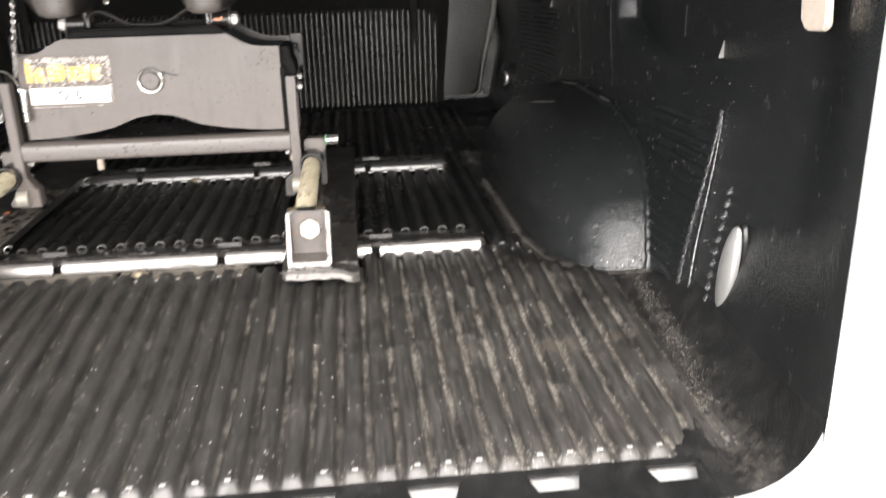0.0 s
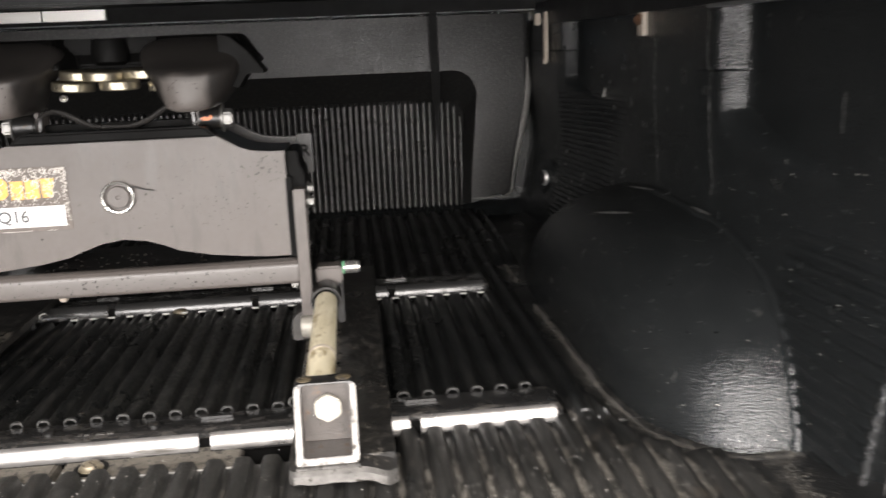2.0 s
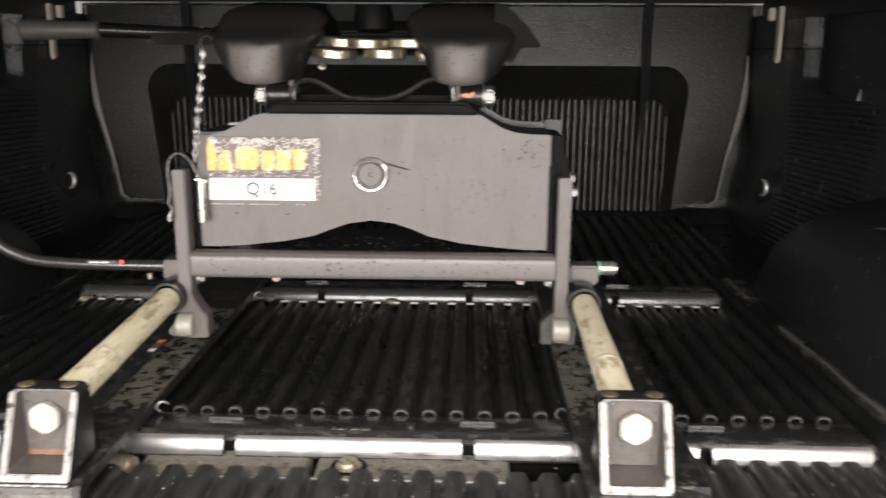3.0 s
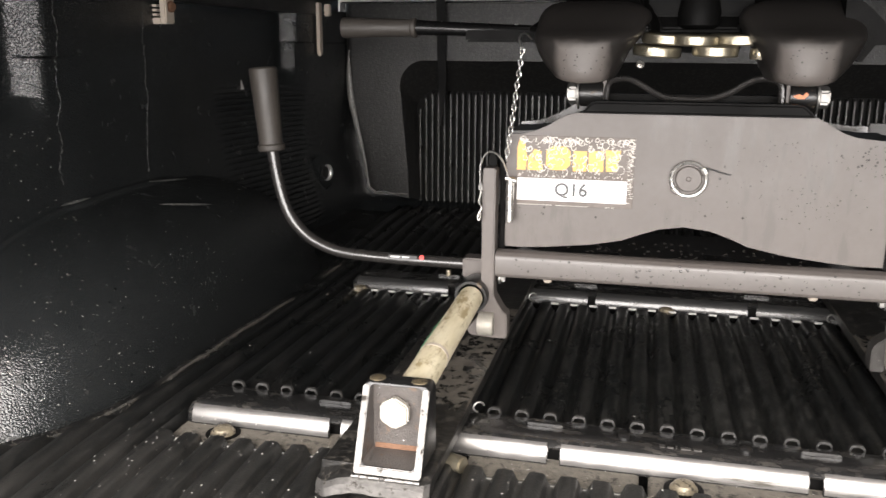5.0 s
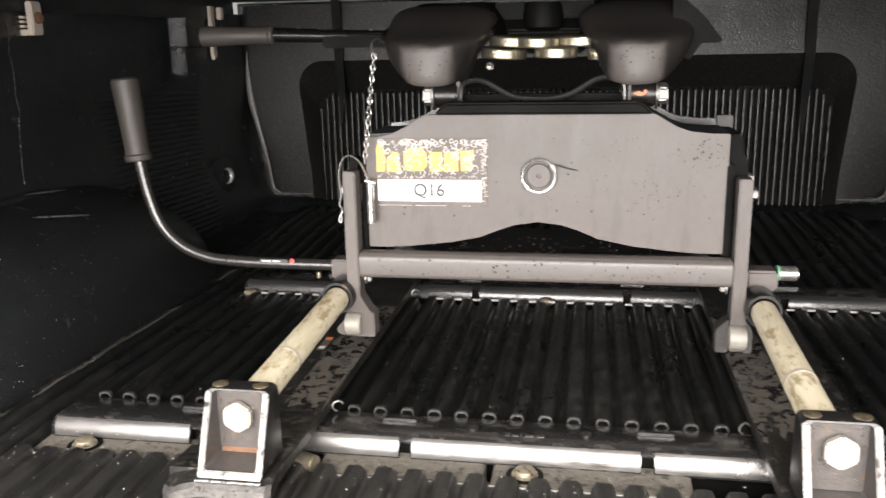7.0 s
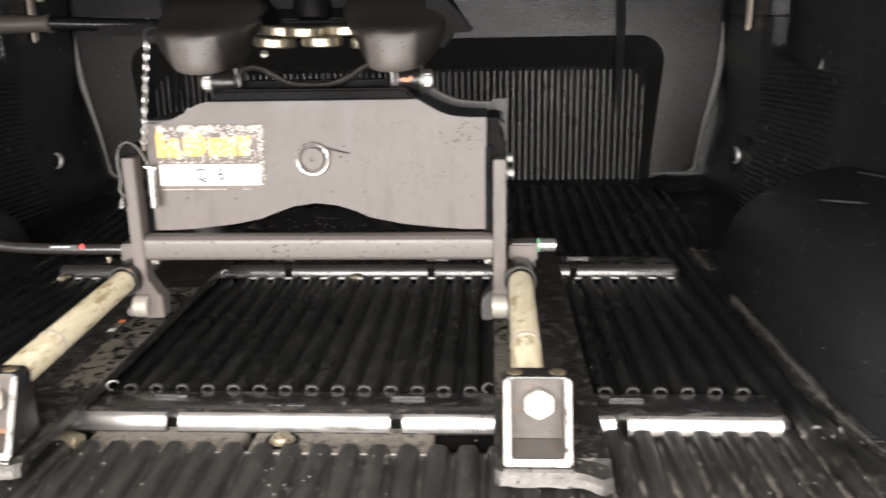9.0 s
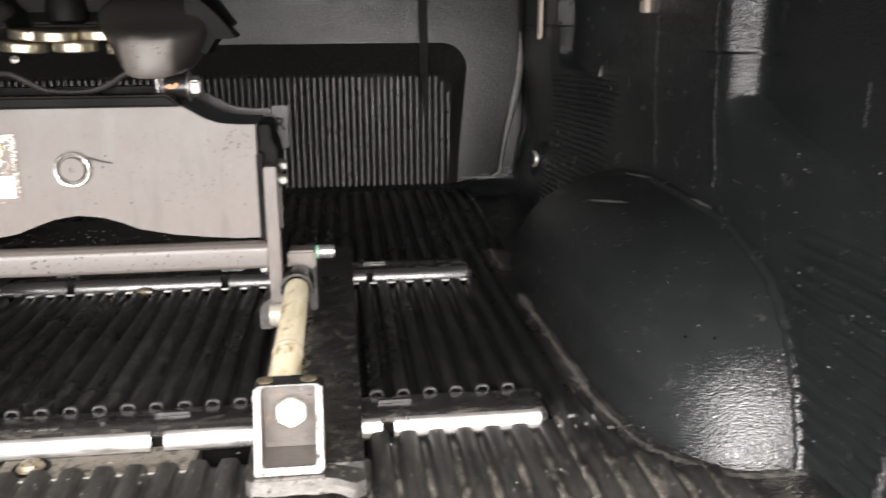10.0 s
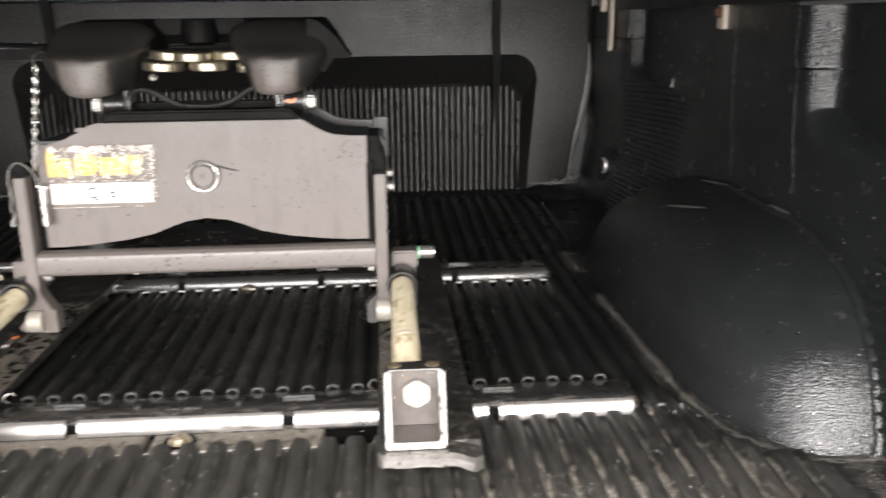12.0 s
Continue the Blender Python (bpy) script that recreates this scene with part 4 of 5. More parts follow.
# the cross beam: front and back plates
SHOULDER = [(0.118, 0.3640), (0.127, 0.3625), (0.146, 0.352), (0.160, 0.344), (0.175, 0.339), (0.200, 0.3365), (0.2205, 0.3365)]
CURVE = [(-0.229, 0.332), (-0.212, 0.333), (-0.194, 0.337), (-0.175, 0.346), (-0.157, 0.357), (-0.143, 0.3605), (-0.132, 0.3600),
         (0.121, 0.3600), (0.132, 0.3605), (0.146, 0.352), (0.160, 0.344), (0.175, 0.339), (0.200, 0.3365), (0.220, 0.3365), (0.2205, 0.1885), (0.19, 0.1885),
         (0.155, 0.1910), (0.110, 0.1960), (0.067, 0.2045), (0.045, 0.2140), (0.022, 0.2215), (-0.008, 0.2250), (-0.038, 0.2205), (-0.062, 0.2120),
         (-0.082, 0.2040), (-0.12, 0.1965), (-0.174, 0.1905), (-0.205, 0.1885), (-0.229, 0.1885)]
beam = part("crosshead_plate", prism(CURVE, "y", 1.553, 1.563, 0.0012), SATIN, hitch, "grey-black satin painted plate with an arched lower edge")
# darker than the front plate: the shade it stands in is its colour
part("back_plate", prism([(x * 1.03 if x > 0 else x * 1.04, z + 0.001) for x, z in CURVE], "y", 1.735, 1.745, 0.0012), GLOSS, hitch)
# top plate in black: its upward face gets little light, painted in
part("top_plate", prism([(-0.1400, 0.3600), (-0.1290, 0.3715), (-0.1230, 0.3750), (0.1130, 0.3750), (0.1190, 0.3715), (0.1310, 0.3600)], "y", 1.5525, 1.583, 0.0030, 3), MATT, hitch, "rounded top plate, its unlit upper face painted black")
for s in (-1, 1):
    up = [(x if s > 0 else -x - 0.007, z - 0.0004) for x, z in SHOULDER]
    part("shoulder", prism(up + [(x, z - 0.006) for x, z in up[::-1]], "y", 1.5632, 1.662), SATIN_SHADED, hitch, "curved shoulder flange, its shade painted dark")
# end plates near-black: the shade between the plates is in the colour
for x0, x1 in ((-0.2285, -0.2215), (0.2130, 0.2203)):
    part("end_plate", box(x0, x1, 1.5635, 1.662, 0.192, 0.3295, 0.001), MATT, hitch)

# pin with its spring ring in the plate
pin = part("pivot_pin", lathe([(0.0155, 0), (0.0155, 0.004), (0.0145, 0.0055), (0.003, 0.0055), (0.002, 0.0045), (0.0005, 0.0045)], (-0.007, 1.5535, 0.285), (0, -1, 0)), SATIN, hitch)
part("ring", tube([(-0.007 + 0.0205 * math.cos(a), 1.5475 - 0.001 * math.sin(a), 0.285 + 0.0205 * math.sin(a)) for a in [math.tau * k / 30 for k in range(30)]], 0.0020, 8, closed=True), BRIGHT, pin, "bright spring ring")
part("wire_tail", tube(smooth_path([(0.004, 1.5455, 0.2995), (0.016, 1.546, 0.2985), (0.030, 1.549, 0.2940), (0.041, 1.5515, 0.2915)]), 0.0009, 6), INK, pin, "black wire tail")
for a in (0.55, 3.9):
    part("knot", lathe([(0.0005, 0.005), (0.0032, 0.004), (0.004, 0.0), (0.0032, -0.004), (0.0005, -0.005)], (-0.007 + 0.0205 * math.cos(a), 1.5465, 0.285 + 0.0205 * math.sin(a)), (math.sin(a), 0, -math.cos(a)), 10), BRIGHT, pin)

# sticker
sticker = part("sticker", box(-0.2155, -0.0715, 1.5521, 1.5529, 0.2445, 0.3315, 0.0003, 1), STICKER, hitch, "peeling grey sticker with an orange mark and a white band")
part("white_band", box(-0.2145, -0.0790, 1.5516, 1.5520, 0.2505, 0.2785, 0.0001, 1), PAPER, sticker)
part("lettering", text_bm("Q16", 0.0225, (-0.147, 1.5513, 0.2645), (90, 0, 0)), INK, sticker, "dark printed letters Q16")
for outline in ([(-0.2150, 0.2885), (-0.2040, 0.2885), (-0.2030, 0.3060), (-0.2060, 0.3260), (-0.2120, 0.3270), (-0.2150, 0.318)], [(-0.2020, 0.2885), (-0.1820, 0.2885), (-0.1835, 0.2960), (-0.1870, 0.3040), (-0.1840, 0.3120), (-0.1935, 0.3150), (-0.2010, 0.3060)],
                [(-0.1790, 0.2960), (-0.1725, 0.2895), (-0.1560, 0.2895), (-0.1490, 0.2960), (-0.1490, 0.3130), (-0.1550, 0.3190), (-0.1725, 0.3190), (-0.1790, 0.3130)],
                [(-0.1455, 0.2890), (-0.1295, 0.2890), (-0.1290, 0.3140), (-0.1455, 0.3140)], [(-0.1265, 0.2890), (-0.1085, 0.2895), (-0.1085, 0.3150), (-0.1265, 0.3145)],
                [(-0.1050, 0.2900), (-0.0925, 0.2900), (-0.0880, 0.3160), (-0.1065, 0.3160)]):
    part("mark", prism(outline, "y", 1.5516, 1.5520), ORANGE, sticker, "orange printed mark")
# pale veins where the film has crazed, and hair lines along its curling edge
rng = random.Random(4)
flakes = bmesh.new()


def vein(p, q, w):
    along = (q - p).normalized()
    e = Vector((-along.z, 0, along.x)) * w
    vs = [flakes.verts.new(v) for v in (p - e, q - e * 0.8, q + e * 0.8, p + e, (p + q) / 2 + Vector((0, -0.0005, 0)))]
    for i in range(4):
        flakes.faces.new((vs[i], vs[(i + 1) % 4], vs[4]))


for k in range(120):
    c = Vector((-0.2115 + 0.131 * rng.random(), 1.5513, 0.3285 - 0.042 * rng.random() ** 1.7))
    r0, turn, count = 0.0022 + 0.0026 * rng.random(), rng.random() * 6, rng.choice((5, 6, 7))
    pts = [c + Vector((math.cos(turn + math.tau * i / count), 0, math.sin(turn + math.tau * i / count))) * r0 * (0.75 + 0.5 * rng.random()) for i in range(count)]
    for i in range(count):
        if rng.random() < 0.72 and pts[i].z < 0.3312 and pts[i - 1].z < 0.3312 and pts[i].x > -0.2150:
            vein(pts[i - 1], pts[i], 0.0003 + 0.0004 * rng.random())
for k in range(150):
    p = Vector((-0.0800 + 0.0060 * rng.random(), 1.5513, 0.251 + 0.080 * rng.random() ** 0.7))
    vein(p, p + Vector((0.0015 + 0.0022 * rng.random(), 0, 0.0020 * (rng.random() - 0.6))), 0.0002 + 0.0003 * rng.random())
for k in range(90):
    p = Vector((-0.2140 + 0.135 * rng.random(), 1.5513, 0.2800 + 0.008 * rng.random() ** 2))
    vein(p, p + Vector((0.0015 * (rng.random() - 0.3), 0, 0.0010 + 0.0020 * rng.random())), 0.0002 + 0.0004 * rng.random())
for x0, x1 in ((-0.2140, -0.1700), (-0.1650, -0.1250), (-0.1040, -0.0985), (-0.0965, -0.0930)):
    vein(Vector((x0, 1.5513, 0.2450)), Vector((x1, 1.5513, 0.2452)), 0.0003)
part("crackle", flakes, STICKER_FLAKE, sticker, "pale crackle of peeling film", kind="stuff")

# cross tube between the legs and the shelf behind it
part("cross_tube", prism([(1.5300, 0.1530), (1.5265, 0.1565), (1.5260, 0.1770), (1.5268, 0.1805), (1.5285, 0.1840), (1.5330, 0.1868), (1.548, 0.1865), (1.548, 0.1530)], "x", -0.2370, 0.2285, 0.0012, 3), SATIN_TUBE, hitch, "satin square cross tube")
part("shelf", box(-0.215, 0.208, 1.5482, 1.72, 0.1700, 0.1800, 0.002), STEEL, hitch)

# legs, base plates, feet and rods, left and right
for s in (-1, 1):
    def X(a, b):
        return sorted((s * a, s * b))

    xi, xo = X(0.2290, 0.2450) if s > 0 else X(0.2375, 0.2540)
    c = (xi + xo) / 2
    outer = s * 0.271
    leg_outline = [(xi, 0.292), (xo, 0.292), (xo, 0.128)]
    if s < 0:
        leg_outline = [(xi, 0.292), (xo, 0.292), (xo, 0.128), (xo + 0.012, 0.108), (xo + 0.018, 0.104), (xo + 0.018, 0.072), (xo - 0.004, 0.072), (xi - 0.014, 0.074), (xi - 0.018, 0.081), (xi - 0.004, 0.098), (xi, 0.13)]
    else:
        leg_outline = [(xi, 0.286), (xo, 0.286), (xo, 0.130), (xo + 0.004, 0.098), (xo + 0.006, 0.086), (xo, 0.072), (xi, 0.072), (xi, 0.124)]
    leg = part("leg", prism(leg_outline, "y", 1.5255, 1.552, 0.0015), SATIN, hitch, "satin black upright leg with a forked foot")
    if s > 0:
        part("fork", prism([(xi - 0.016, 0.068), (xi - 0.016, 0.096), (xi - 0.012, 0.102), (xi - 0.0004, 0.112), (xi - 0.0004, 0.068)], "y", 1.531, 1.556, 0.0015), SPATTERED, leg, "dark spattered fork")
        part("fork", prism([(xo + 0.0004, 0.068), (xo + 0.0004, 0.112), (xo + 0.009, 0.102), (xo + 0.012, 0.094), (xo + 0.012, 0.068)], "y", 1.531, 1.556, 0.0015), SPATTERED, leg, "dark spattered fork")
    part("roller", cyl((c - 0.010, 1.523, 0.0915), (c + 0.010, 1.523, 0.0915), 0.0152, n=24, b=0.0012), BOLT, leg, "pale steel roller")
    ring_x = s * 0.264
    part("eye", lathe([(0.0175, 0.0), (0.0208, 0.0), (0.0213, 0.002), (0.0213, 0.038), (0.0208, 0.04), (0.0175, 0.04), (0.0175, 0.0)], (ring_x, 1.510, 0.1290), (0, 1, 0)), STEEL, leg)
    # side plate painted black for the shaded gap beside the leg
    sp = part("side_plate", box(*X(0.2165, 0.2275) if s > 0 else X(0.2285, 0.2365), 1.5525, 1.66, 0.14, 0.30, 0.002), MATT, hitch, "inner side plate, the shade of the gap painted black")
    part("leg_bolt", hexbolt((s * 0.2465 if s > 0 else s * 0.255, 1.558, 0.264), (s, 0, 0), 0.0075, 0.007), HEX, hitch, "bright hexagon bolt")
    part("lock_nut", hexbolt((s * 0.2465 if s > 0 else s * 0.255, 1.585, 0.278), (s, 0, 0), 0.007, 0.006), HEX, hitch)
    part("stop_bolt", hexbolt((xi - 0.004 if s > 0 else xo + 0.004, 1.545, 0.148), (-s, 0, 0), 0.006, 0.006), HEX, hitch)
    # base plate lying over both rails, bent down at the tail end
    a, b = X(0.2290, 0.3390)
    bp = [(1.186, 0.0455), (1.186, 0.058), (1.97, 0.058), (1.97, 0.0455)]
    base = part("base_plate", prism(bp, "x", a, b, 0.001, 1), PLATE, hitch, "wet black steel base plate")
    film = [(s * (0.278 - 0.048 * k / 16), 1.335 + 0.05 * noise.noise((k * 0.45, s, 3))) for k in range(17)] + [(s * 0.2300, 1.70)] + [(s * (0.2790 + 0.004 * noise.noise((y * 40, s, 8))), y) for y in steps(1.70, 1.38, 36)]
    part("mud_film", prism(film, "z", 0.0578, 0.0584), PLATE_MUD, base, "tan film of drying mud spotted with water")
    # the tail end is bent down, and droops and rounds off at its outer corner
    rows = []
    for k in range(25):
        u = k / 24
        droop = 0.010 * ease(0.66, 1.0, u) + 0.0007 * noise.noise((k * 0.6, s, 4))
        back = 0.010 * ease(0.86, 1.0, u) ** 2 + 0.006 * (1 - ease(0.0, 0.05, u))
        thin = 0.9 + 0.2 * noise.noise((k * 0.25, s, 9))
        x = s * (0.2290 + 0.1110 * u)
        prof = [(1.188, 0.0580), (1.176, 0.0576), (1.167, 0.0545), (1.1625, 0.0500), (1.1615, 0.0500 - 0.0095 * thin), (1.166, 0.0385), (1.174, 0.0420), (1.188, 0.0455), (1.188, 0.0580)]
        rows.append([(x, v + back * (v < 1.18), w - droop * (1 if v < 1.18 else 0.5)) for v, w in prof])
    nose = sheet(rows)
    bmesh.ops.remove_doubles(nose, verts=nose.verts[:], dist=1e-5)
    bmesh.ops.holes_fill(nose, edges=nose.edges[:])
    part("bent_nose", nose, PLATE, base)
    worn = [[(p[0], p[1] - 0.0005, p[2] + 0.0005) for p in row[2:5]] + [(p[0], p[1] + 0.002, p[2] - 0.001) for p in row[4:1:-1]] for row in rows]
    worn = [row + row[:1] for row in worn]
    part("worn_edge", sheet(worn), WORN_EDGE, base, "bare worn steel edge")
    weld = [(s * (0.2375 + 0.064 * k / 30), 1.1650 + 0.001 * noise.noise((k * 0.9, s, 2)), 0.0575) for k in range(31)]
    part("weld_bead", tube(weld, [0.0019 + 0.0010 * noise.noise((k * 0.8, s, 6)) for k in range(31)], 7), WORN_EDGE, base, "bright lumpy weld under the box")
    for y in (1.17, 1.93):
        part("tongue", box(a + 0.02, b - 0.02, y + 0.01, y + 0.03, 0.035, 0.0454, 0.001), STEEL, base)
    for y in (1.36, 1.80):
        part("clip_ring", tube([(s * 0.222 + 0.0055 * math.cos(u), y + 0.003 * math.cos(u), 0.049 + 0.0058 * math.sin(u)) for u in [0.3 + 4.2 * k / 16 for k in range(17)]], 0.0012, 6), HEX, base, "bright wire clip")
    # open foot box with a bolt
    if s < 0:
        tag = part("warning_label", box(-0.2955, -0.2850, 1.508, 1.554, 0.0581, 0.0587, 0.0002, 1), SATIN, base, "small worn label")
        part("red_field", box(-0.2945, -0.2860, 1.543, 1.553, 0.0588, 0.0590, 0.0, 1), SMEAR, tag, "red printed field")
        part("white_field", box(-0.2945, -0.2860, 1.511, 1.519, 0.0588, 0.0590, 0.0, 1), STICKER_FLAKE, tag)
    f0, f1 = X(0.2370, 0.3020)
    fc = (f0 + f1) / 2
    slope = 0.46        # the open face leans towards the front of the bed

    def lean(z):
        return 1.167 + slope * (z - 0.058)

    def ring_loop(inset, r, shift, top=0.1345, low=0.0584):
        """A rounded rectangle in the leaning open face of the box."""
        u0, u1, w0, w1 = f0 + inset, f1 - inset, low + inset, top - inset
        pts = []
        for cu, cw, a0 in ((u1 - r, w1 - r, 0), (u0 + r, w1 - r, 90), (u0 + r, w0 + r, 180), (u1 - r, w0 + r, 270)):
            pts += arc(cu, cw, r, a0, a0 + 90, 5)
        return [(u, lean(w) + shift if shift < 0.05 else 1.2235, w) for u, w in pts]

    def shell(loops):
        bm = bmesh.new()
        vs = [[bm.verts.new(p) for p in loop] for loop in loops]
        for p, q in zip(vs, vs[1:]):
            for k in range(len(p)):
                j = (k + 1) % len(p)
                bm.faces.new((p[k], p[j], q[j], q[k]))
        return bm

    def deep(loop, y):
        return [(u, y, w) for u, v, w in loop]

    def inner(r, shift):
        return ring_loop(0.0072, r, shift, 0.1400, 0.0584)

    foot = part("foot_box", shell([ring_loop(0.0066, 0.005, 0.0020, 0.1390), ring_loop(0.0008, 0.0065, 0.0020), ring_loop(0.0, 0.007, 0.0034), ring_loop(0.0, 0.007, 0.1)]), STEEL, hitch, "open black steel foot box with rounded corners")
    part("lining", shell([inner(0.004, 0.0021), deep(inner(0.004, 0.0), 1.2125)]), BACK_PLATE, foot, "wet inside of the box")
    for u0, u1 in ((f0 + 0.0006, f0 + 0.0070), (f1 - 0.0070, f1 - 0.0006)):
        part("rim", prism([(lean(0.0600), 0.0600), (lean(0.1318), 0.1318), (lean(0.1318) + 0.0025, 0.1318), (lean(0.0600) + 0.0025, 0.0600)], "x", u0, u1, 0.0010, 2), WORN_EDGE, foot, "bare worn rim of the box")
    part("lower_rim", prism([(lean(0.0590) - 0.0004, 0.0590), (lean(0.0655) - 0.0004, 0.0655), (lean(0.0655) + 0.0020, 0.0658), (lean(0.0590) + 0.0020, 0.0590)], "x", f0 + 0.0012, f1 - 0.0012, 0.0008, 2), WORN_EDGE, foot)
    part("back", box(f0 + 0.0073, f1 - 0.0073, 1.2105, 1.2124, 0.0662, 0.1318, 0.0), BACK_PLATE, foot)
    if s < 0:
        part("rust_line", prism([(1.2085, 0.0660), (1.2102, 0.0662), (1.2102, 0.0705), (1.2094, 0.0690)], "x", f0 + 0.009, f1 - 0.009), RUST, foot, "line of rust")
    part("foot_bolt", hexbolt((s * 0.2715, 1.2106, 0.1055), (0, -1, 0.05), 0.0158, 0.0095, 0), BOLT, foot, "large pale zinc bolt head")
    for u in (f0 + 0.011, f1 - 0.013):
        part("cap", lathe([(0.0078, 0), (0.0078, 0.0010), (0.006, 0.0016), (0.0005, 0.0017)], (u, 1.2135, 0.1345), (0, 0, 1), 16), CAP, foot, "yellow zinc cap")
    rod = part("rod", cyl((s * 0.2625, 1.2240, 0.1155), (s * 0.2640, 1.525, 0.1290), 0.0164, 0.0152, n=28, b=0.002), ZINC, hitch, "yellowed zinc tube, scuffed")
    part("collar", cyl((s * 0.26294, 1.312, 0.11945), (s * 0.26297, 1.318, 0.11972), 0.0164, n=28), CREAM, rod, "bare ring worn on the tube")
    part("lock_lug", box(*X(0.199, 0.212), 1.853, 1.868, 0.058, 0.084, 0.002), CREAM, hitch)
part("green_streak", tube([(-0.2632 - 0.0142, 1.30 + 0.022 * k, 0.1188 + 0.00098 * k + 0.0062) for k in range(7)], [0.0004, 0.0014, 0.0022, 0.0016, 0.0022, 0.0012, 0.0004], 6), GREEN, hitch, "green paint streak on the tube")
part("safety_pin", cyl((-0.2180, 1.262, 0.0285), (-0.250, 1.276, 0.0285), 0.0088, n=18, b=0.0012), JAW, hitch, "brass coloured pin end")

part("leg_lug", prism([(-0.2520, 0.2700), (-0.2405, 0.2700), (-0.2410, 0.3010), (-0.2440, 0.3080), (-0.2490, 0.3080), (-0.2520, 0.3010)], "y", 1.5535, 1.575, 0.001), MATT, hitch, "black lug behind the leg")

# right end of the cross shaft
block = part("shaft_block", box(0.2505, 0.288, 1.560, 1.592, 0.1400, 0.1660, 0.003), SATIN, hitch)
part("shaft_tip", cyl((0.288, 1.576, 0.160), (0.313, 1.576, 0.160), 0.0095, n=18, b=0.0015), BRIGHT, block, "zinc shaft end")
part("paint_mark", cyl((0.2882, 1.576, 0.160), (0.2915, 1.576, 0.160), 0.0099, n=18), GREEN, block, "green paint mark")
part("guide", box(0.276, 0.287, 1.5925, 1.61, 0.07, 0.165, 0.002), STEEL, hitch)
part("rubber_wedge", prism([(0.2208, 0.250), (0.2440, 0.250), (0.2452, 0.285), (0.2440, 0.304), (0.2385, 0.312), (0.2370, 0.334), (0.2208, 0.334)], "y", 1.566, 1.66, 0.002), MATT, hitch, "black rubber wedge")
ear = part("stamped_ear", box(0.2275, 0.2505, 1.7345, 1.7455, 0.279, 0.3415, 0.0015), SATIN_SHADED, hitch, "ear of the rear plate, its shade painted dark, with a stamped letter")
part("stamp", text_bm("R", 0.0265, (0.2385, 1.7340, 0.314), (90, 0, 0), 0.0006), MATT, ear, "stamped letter R")
part("ear_strip", box(0.2300, 0.2350, 1.7345, 1.7455, 0.156, 0.2785, 0.001), SATIN, hitch)

# release lever on the other side
lever = part("lever", tube(smooth_path([(-0.284, 1.576, 0.1555), (-0.36, 1.576, 0.1560), (-0.43, 1.576, 0.1580), (-0.475, 1.576, 0.1640), (-0.512, 1.576, 0.1820), (-0.538, 1.576, 0.2130),
                                        (-0.5515, 1.576, 0.2560), (-0.559, 1.576, 0.3040)], 8), 0.0078, 14), GLOSS, hitch, "bent black steel release lever")
part("grip", lathe([(0.0005, 0.0), (0.0165, 0.0), (0.0185, 0.002), (0.0185, 0.008), (0.0160, 0.010), (0.0165, 0.03), (0.0190, 0.104), (0.0190, 0.110), (0.0165, 0.1125), (0.0005, 0.1130)],
                   (-0.559, 1.576, 0.298), (-0.075, 0, 1)), RUBBER, lever, "grey-brown rubber grip")
part("decal", box(-0.390, -0.350, 1.5668, 1.5678, 0.1585, 0.1640, 0.0002, 1), INK, lever, "small black label")
for u0, u1 in ((-0.387, -0.374), (-0.371, -0.361)):
    part("decal_bar", box(u0, u1, 1.5664, 1.56675, 0.1605, 0.1622, 0.0001, 1), PAPER, lever)
part("red_dot", lathe([(0.0035, 0), (0.0035, 0.0008), (0.0005, 0.001)], (-0.3435, 1.5672, 0.162), (0, -1, 0.4), 12), RED, lever)
part("lever_socket", box(-0.2865, -0.2550, 1.562, 1.592, 0.1405, 0.1665, 0.002), SATIN, hitch)
part("lever_screw", cyl((-0.306, 1.566, 0.148), (-0.306, 1.566, 0.140), 0.0035, n=10), JAW, lever)

# the head
def lobe(cx, lean):
    """A saddle lobe: a narrow flat-fronted nose that flares upwards, more towards the throat, and rolls over into a dome."""
    # height, half width towards the throat and away from it, reach towards the tail
    levels = [(0.3975, 0.026, 0.027, 0.080), (0.3983, 0.030, 0.032, 0.0900), (0.4003, 0.0335, 0.0365, 0.0955), (0.4050, 0.0360, 0.0405, 0.0985), (0.4130, 0.0400, 0.0470, 0.0990),
              (0.4230, 0.0465, 0.0535, 0.0990), (0.4340, 0.0545, 0.0595, 0.0990), (0.4420, 0.0605, 0.0630, 0.0985), (0.4470, 0.0640, 0.0645, 0.0970), (0.4520, 0.0675, 0.0655, 0.0900),
              (0.4570, 0.0705, 0.0660, 0.0780), (0.4625, 0.0735, 0.0663, 0.0665), (0.4690, 0.0760, 0.0660, 0.0550), (0.4760, 0.0760, 0.0645, 0.0430), (0.4825, 0.0720, 0.0605, 0.0310),
              (0.4880, 0.0640, 0.0540, 0.0190), (0.4920, 0.0490, 0.0430, 0.0080), (0.4935, 0.0270, 0.0240, 0.0020)]
    inner = -1 if cx > 0 else 1
    rows = []
    for z, r_in, r_out, ry in levels:
        row = []
        for k in range(57):
            a = math.tau * k / 56
            c, d = math.cos(a), math.sin(a)
            rx = r_in - 0.007 * ease(0.41, 0.44, z) if c * inner > 0 else r_out
            row.append((cx + lean * ease(0.43, 0.48, z) + rx * math.copysign(abs(c) ** 1.05, c), 1.590 + (ry if d < 0 else 0.03) * math.copysign(abs(d) ** (0.45 if d < 0 else 1.0), d),
                        z + 0.004 * abs(c) ** 3 * (1 - ease(0.397, 0.43, z))))
        rows.append(row)
    bm = sheet(rows)
    bmesh.ops.remove_doubles(bm, verts=bm.verts[:], dist=1e-5)
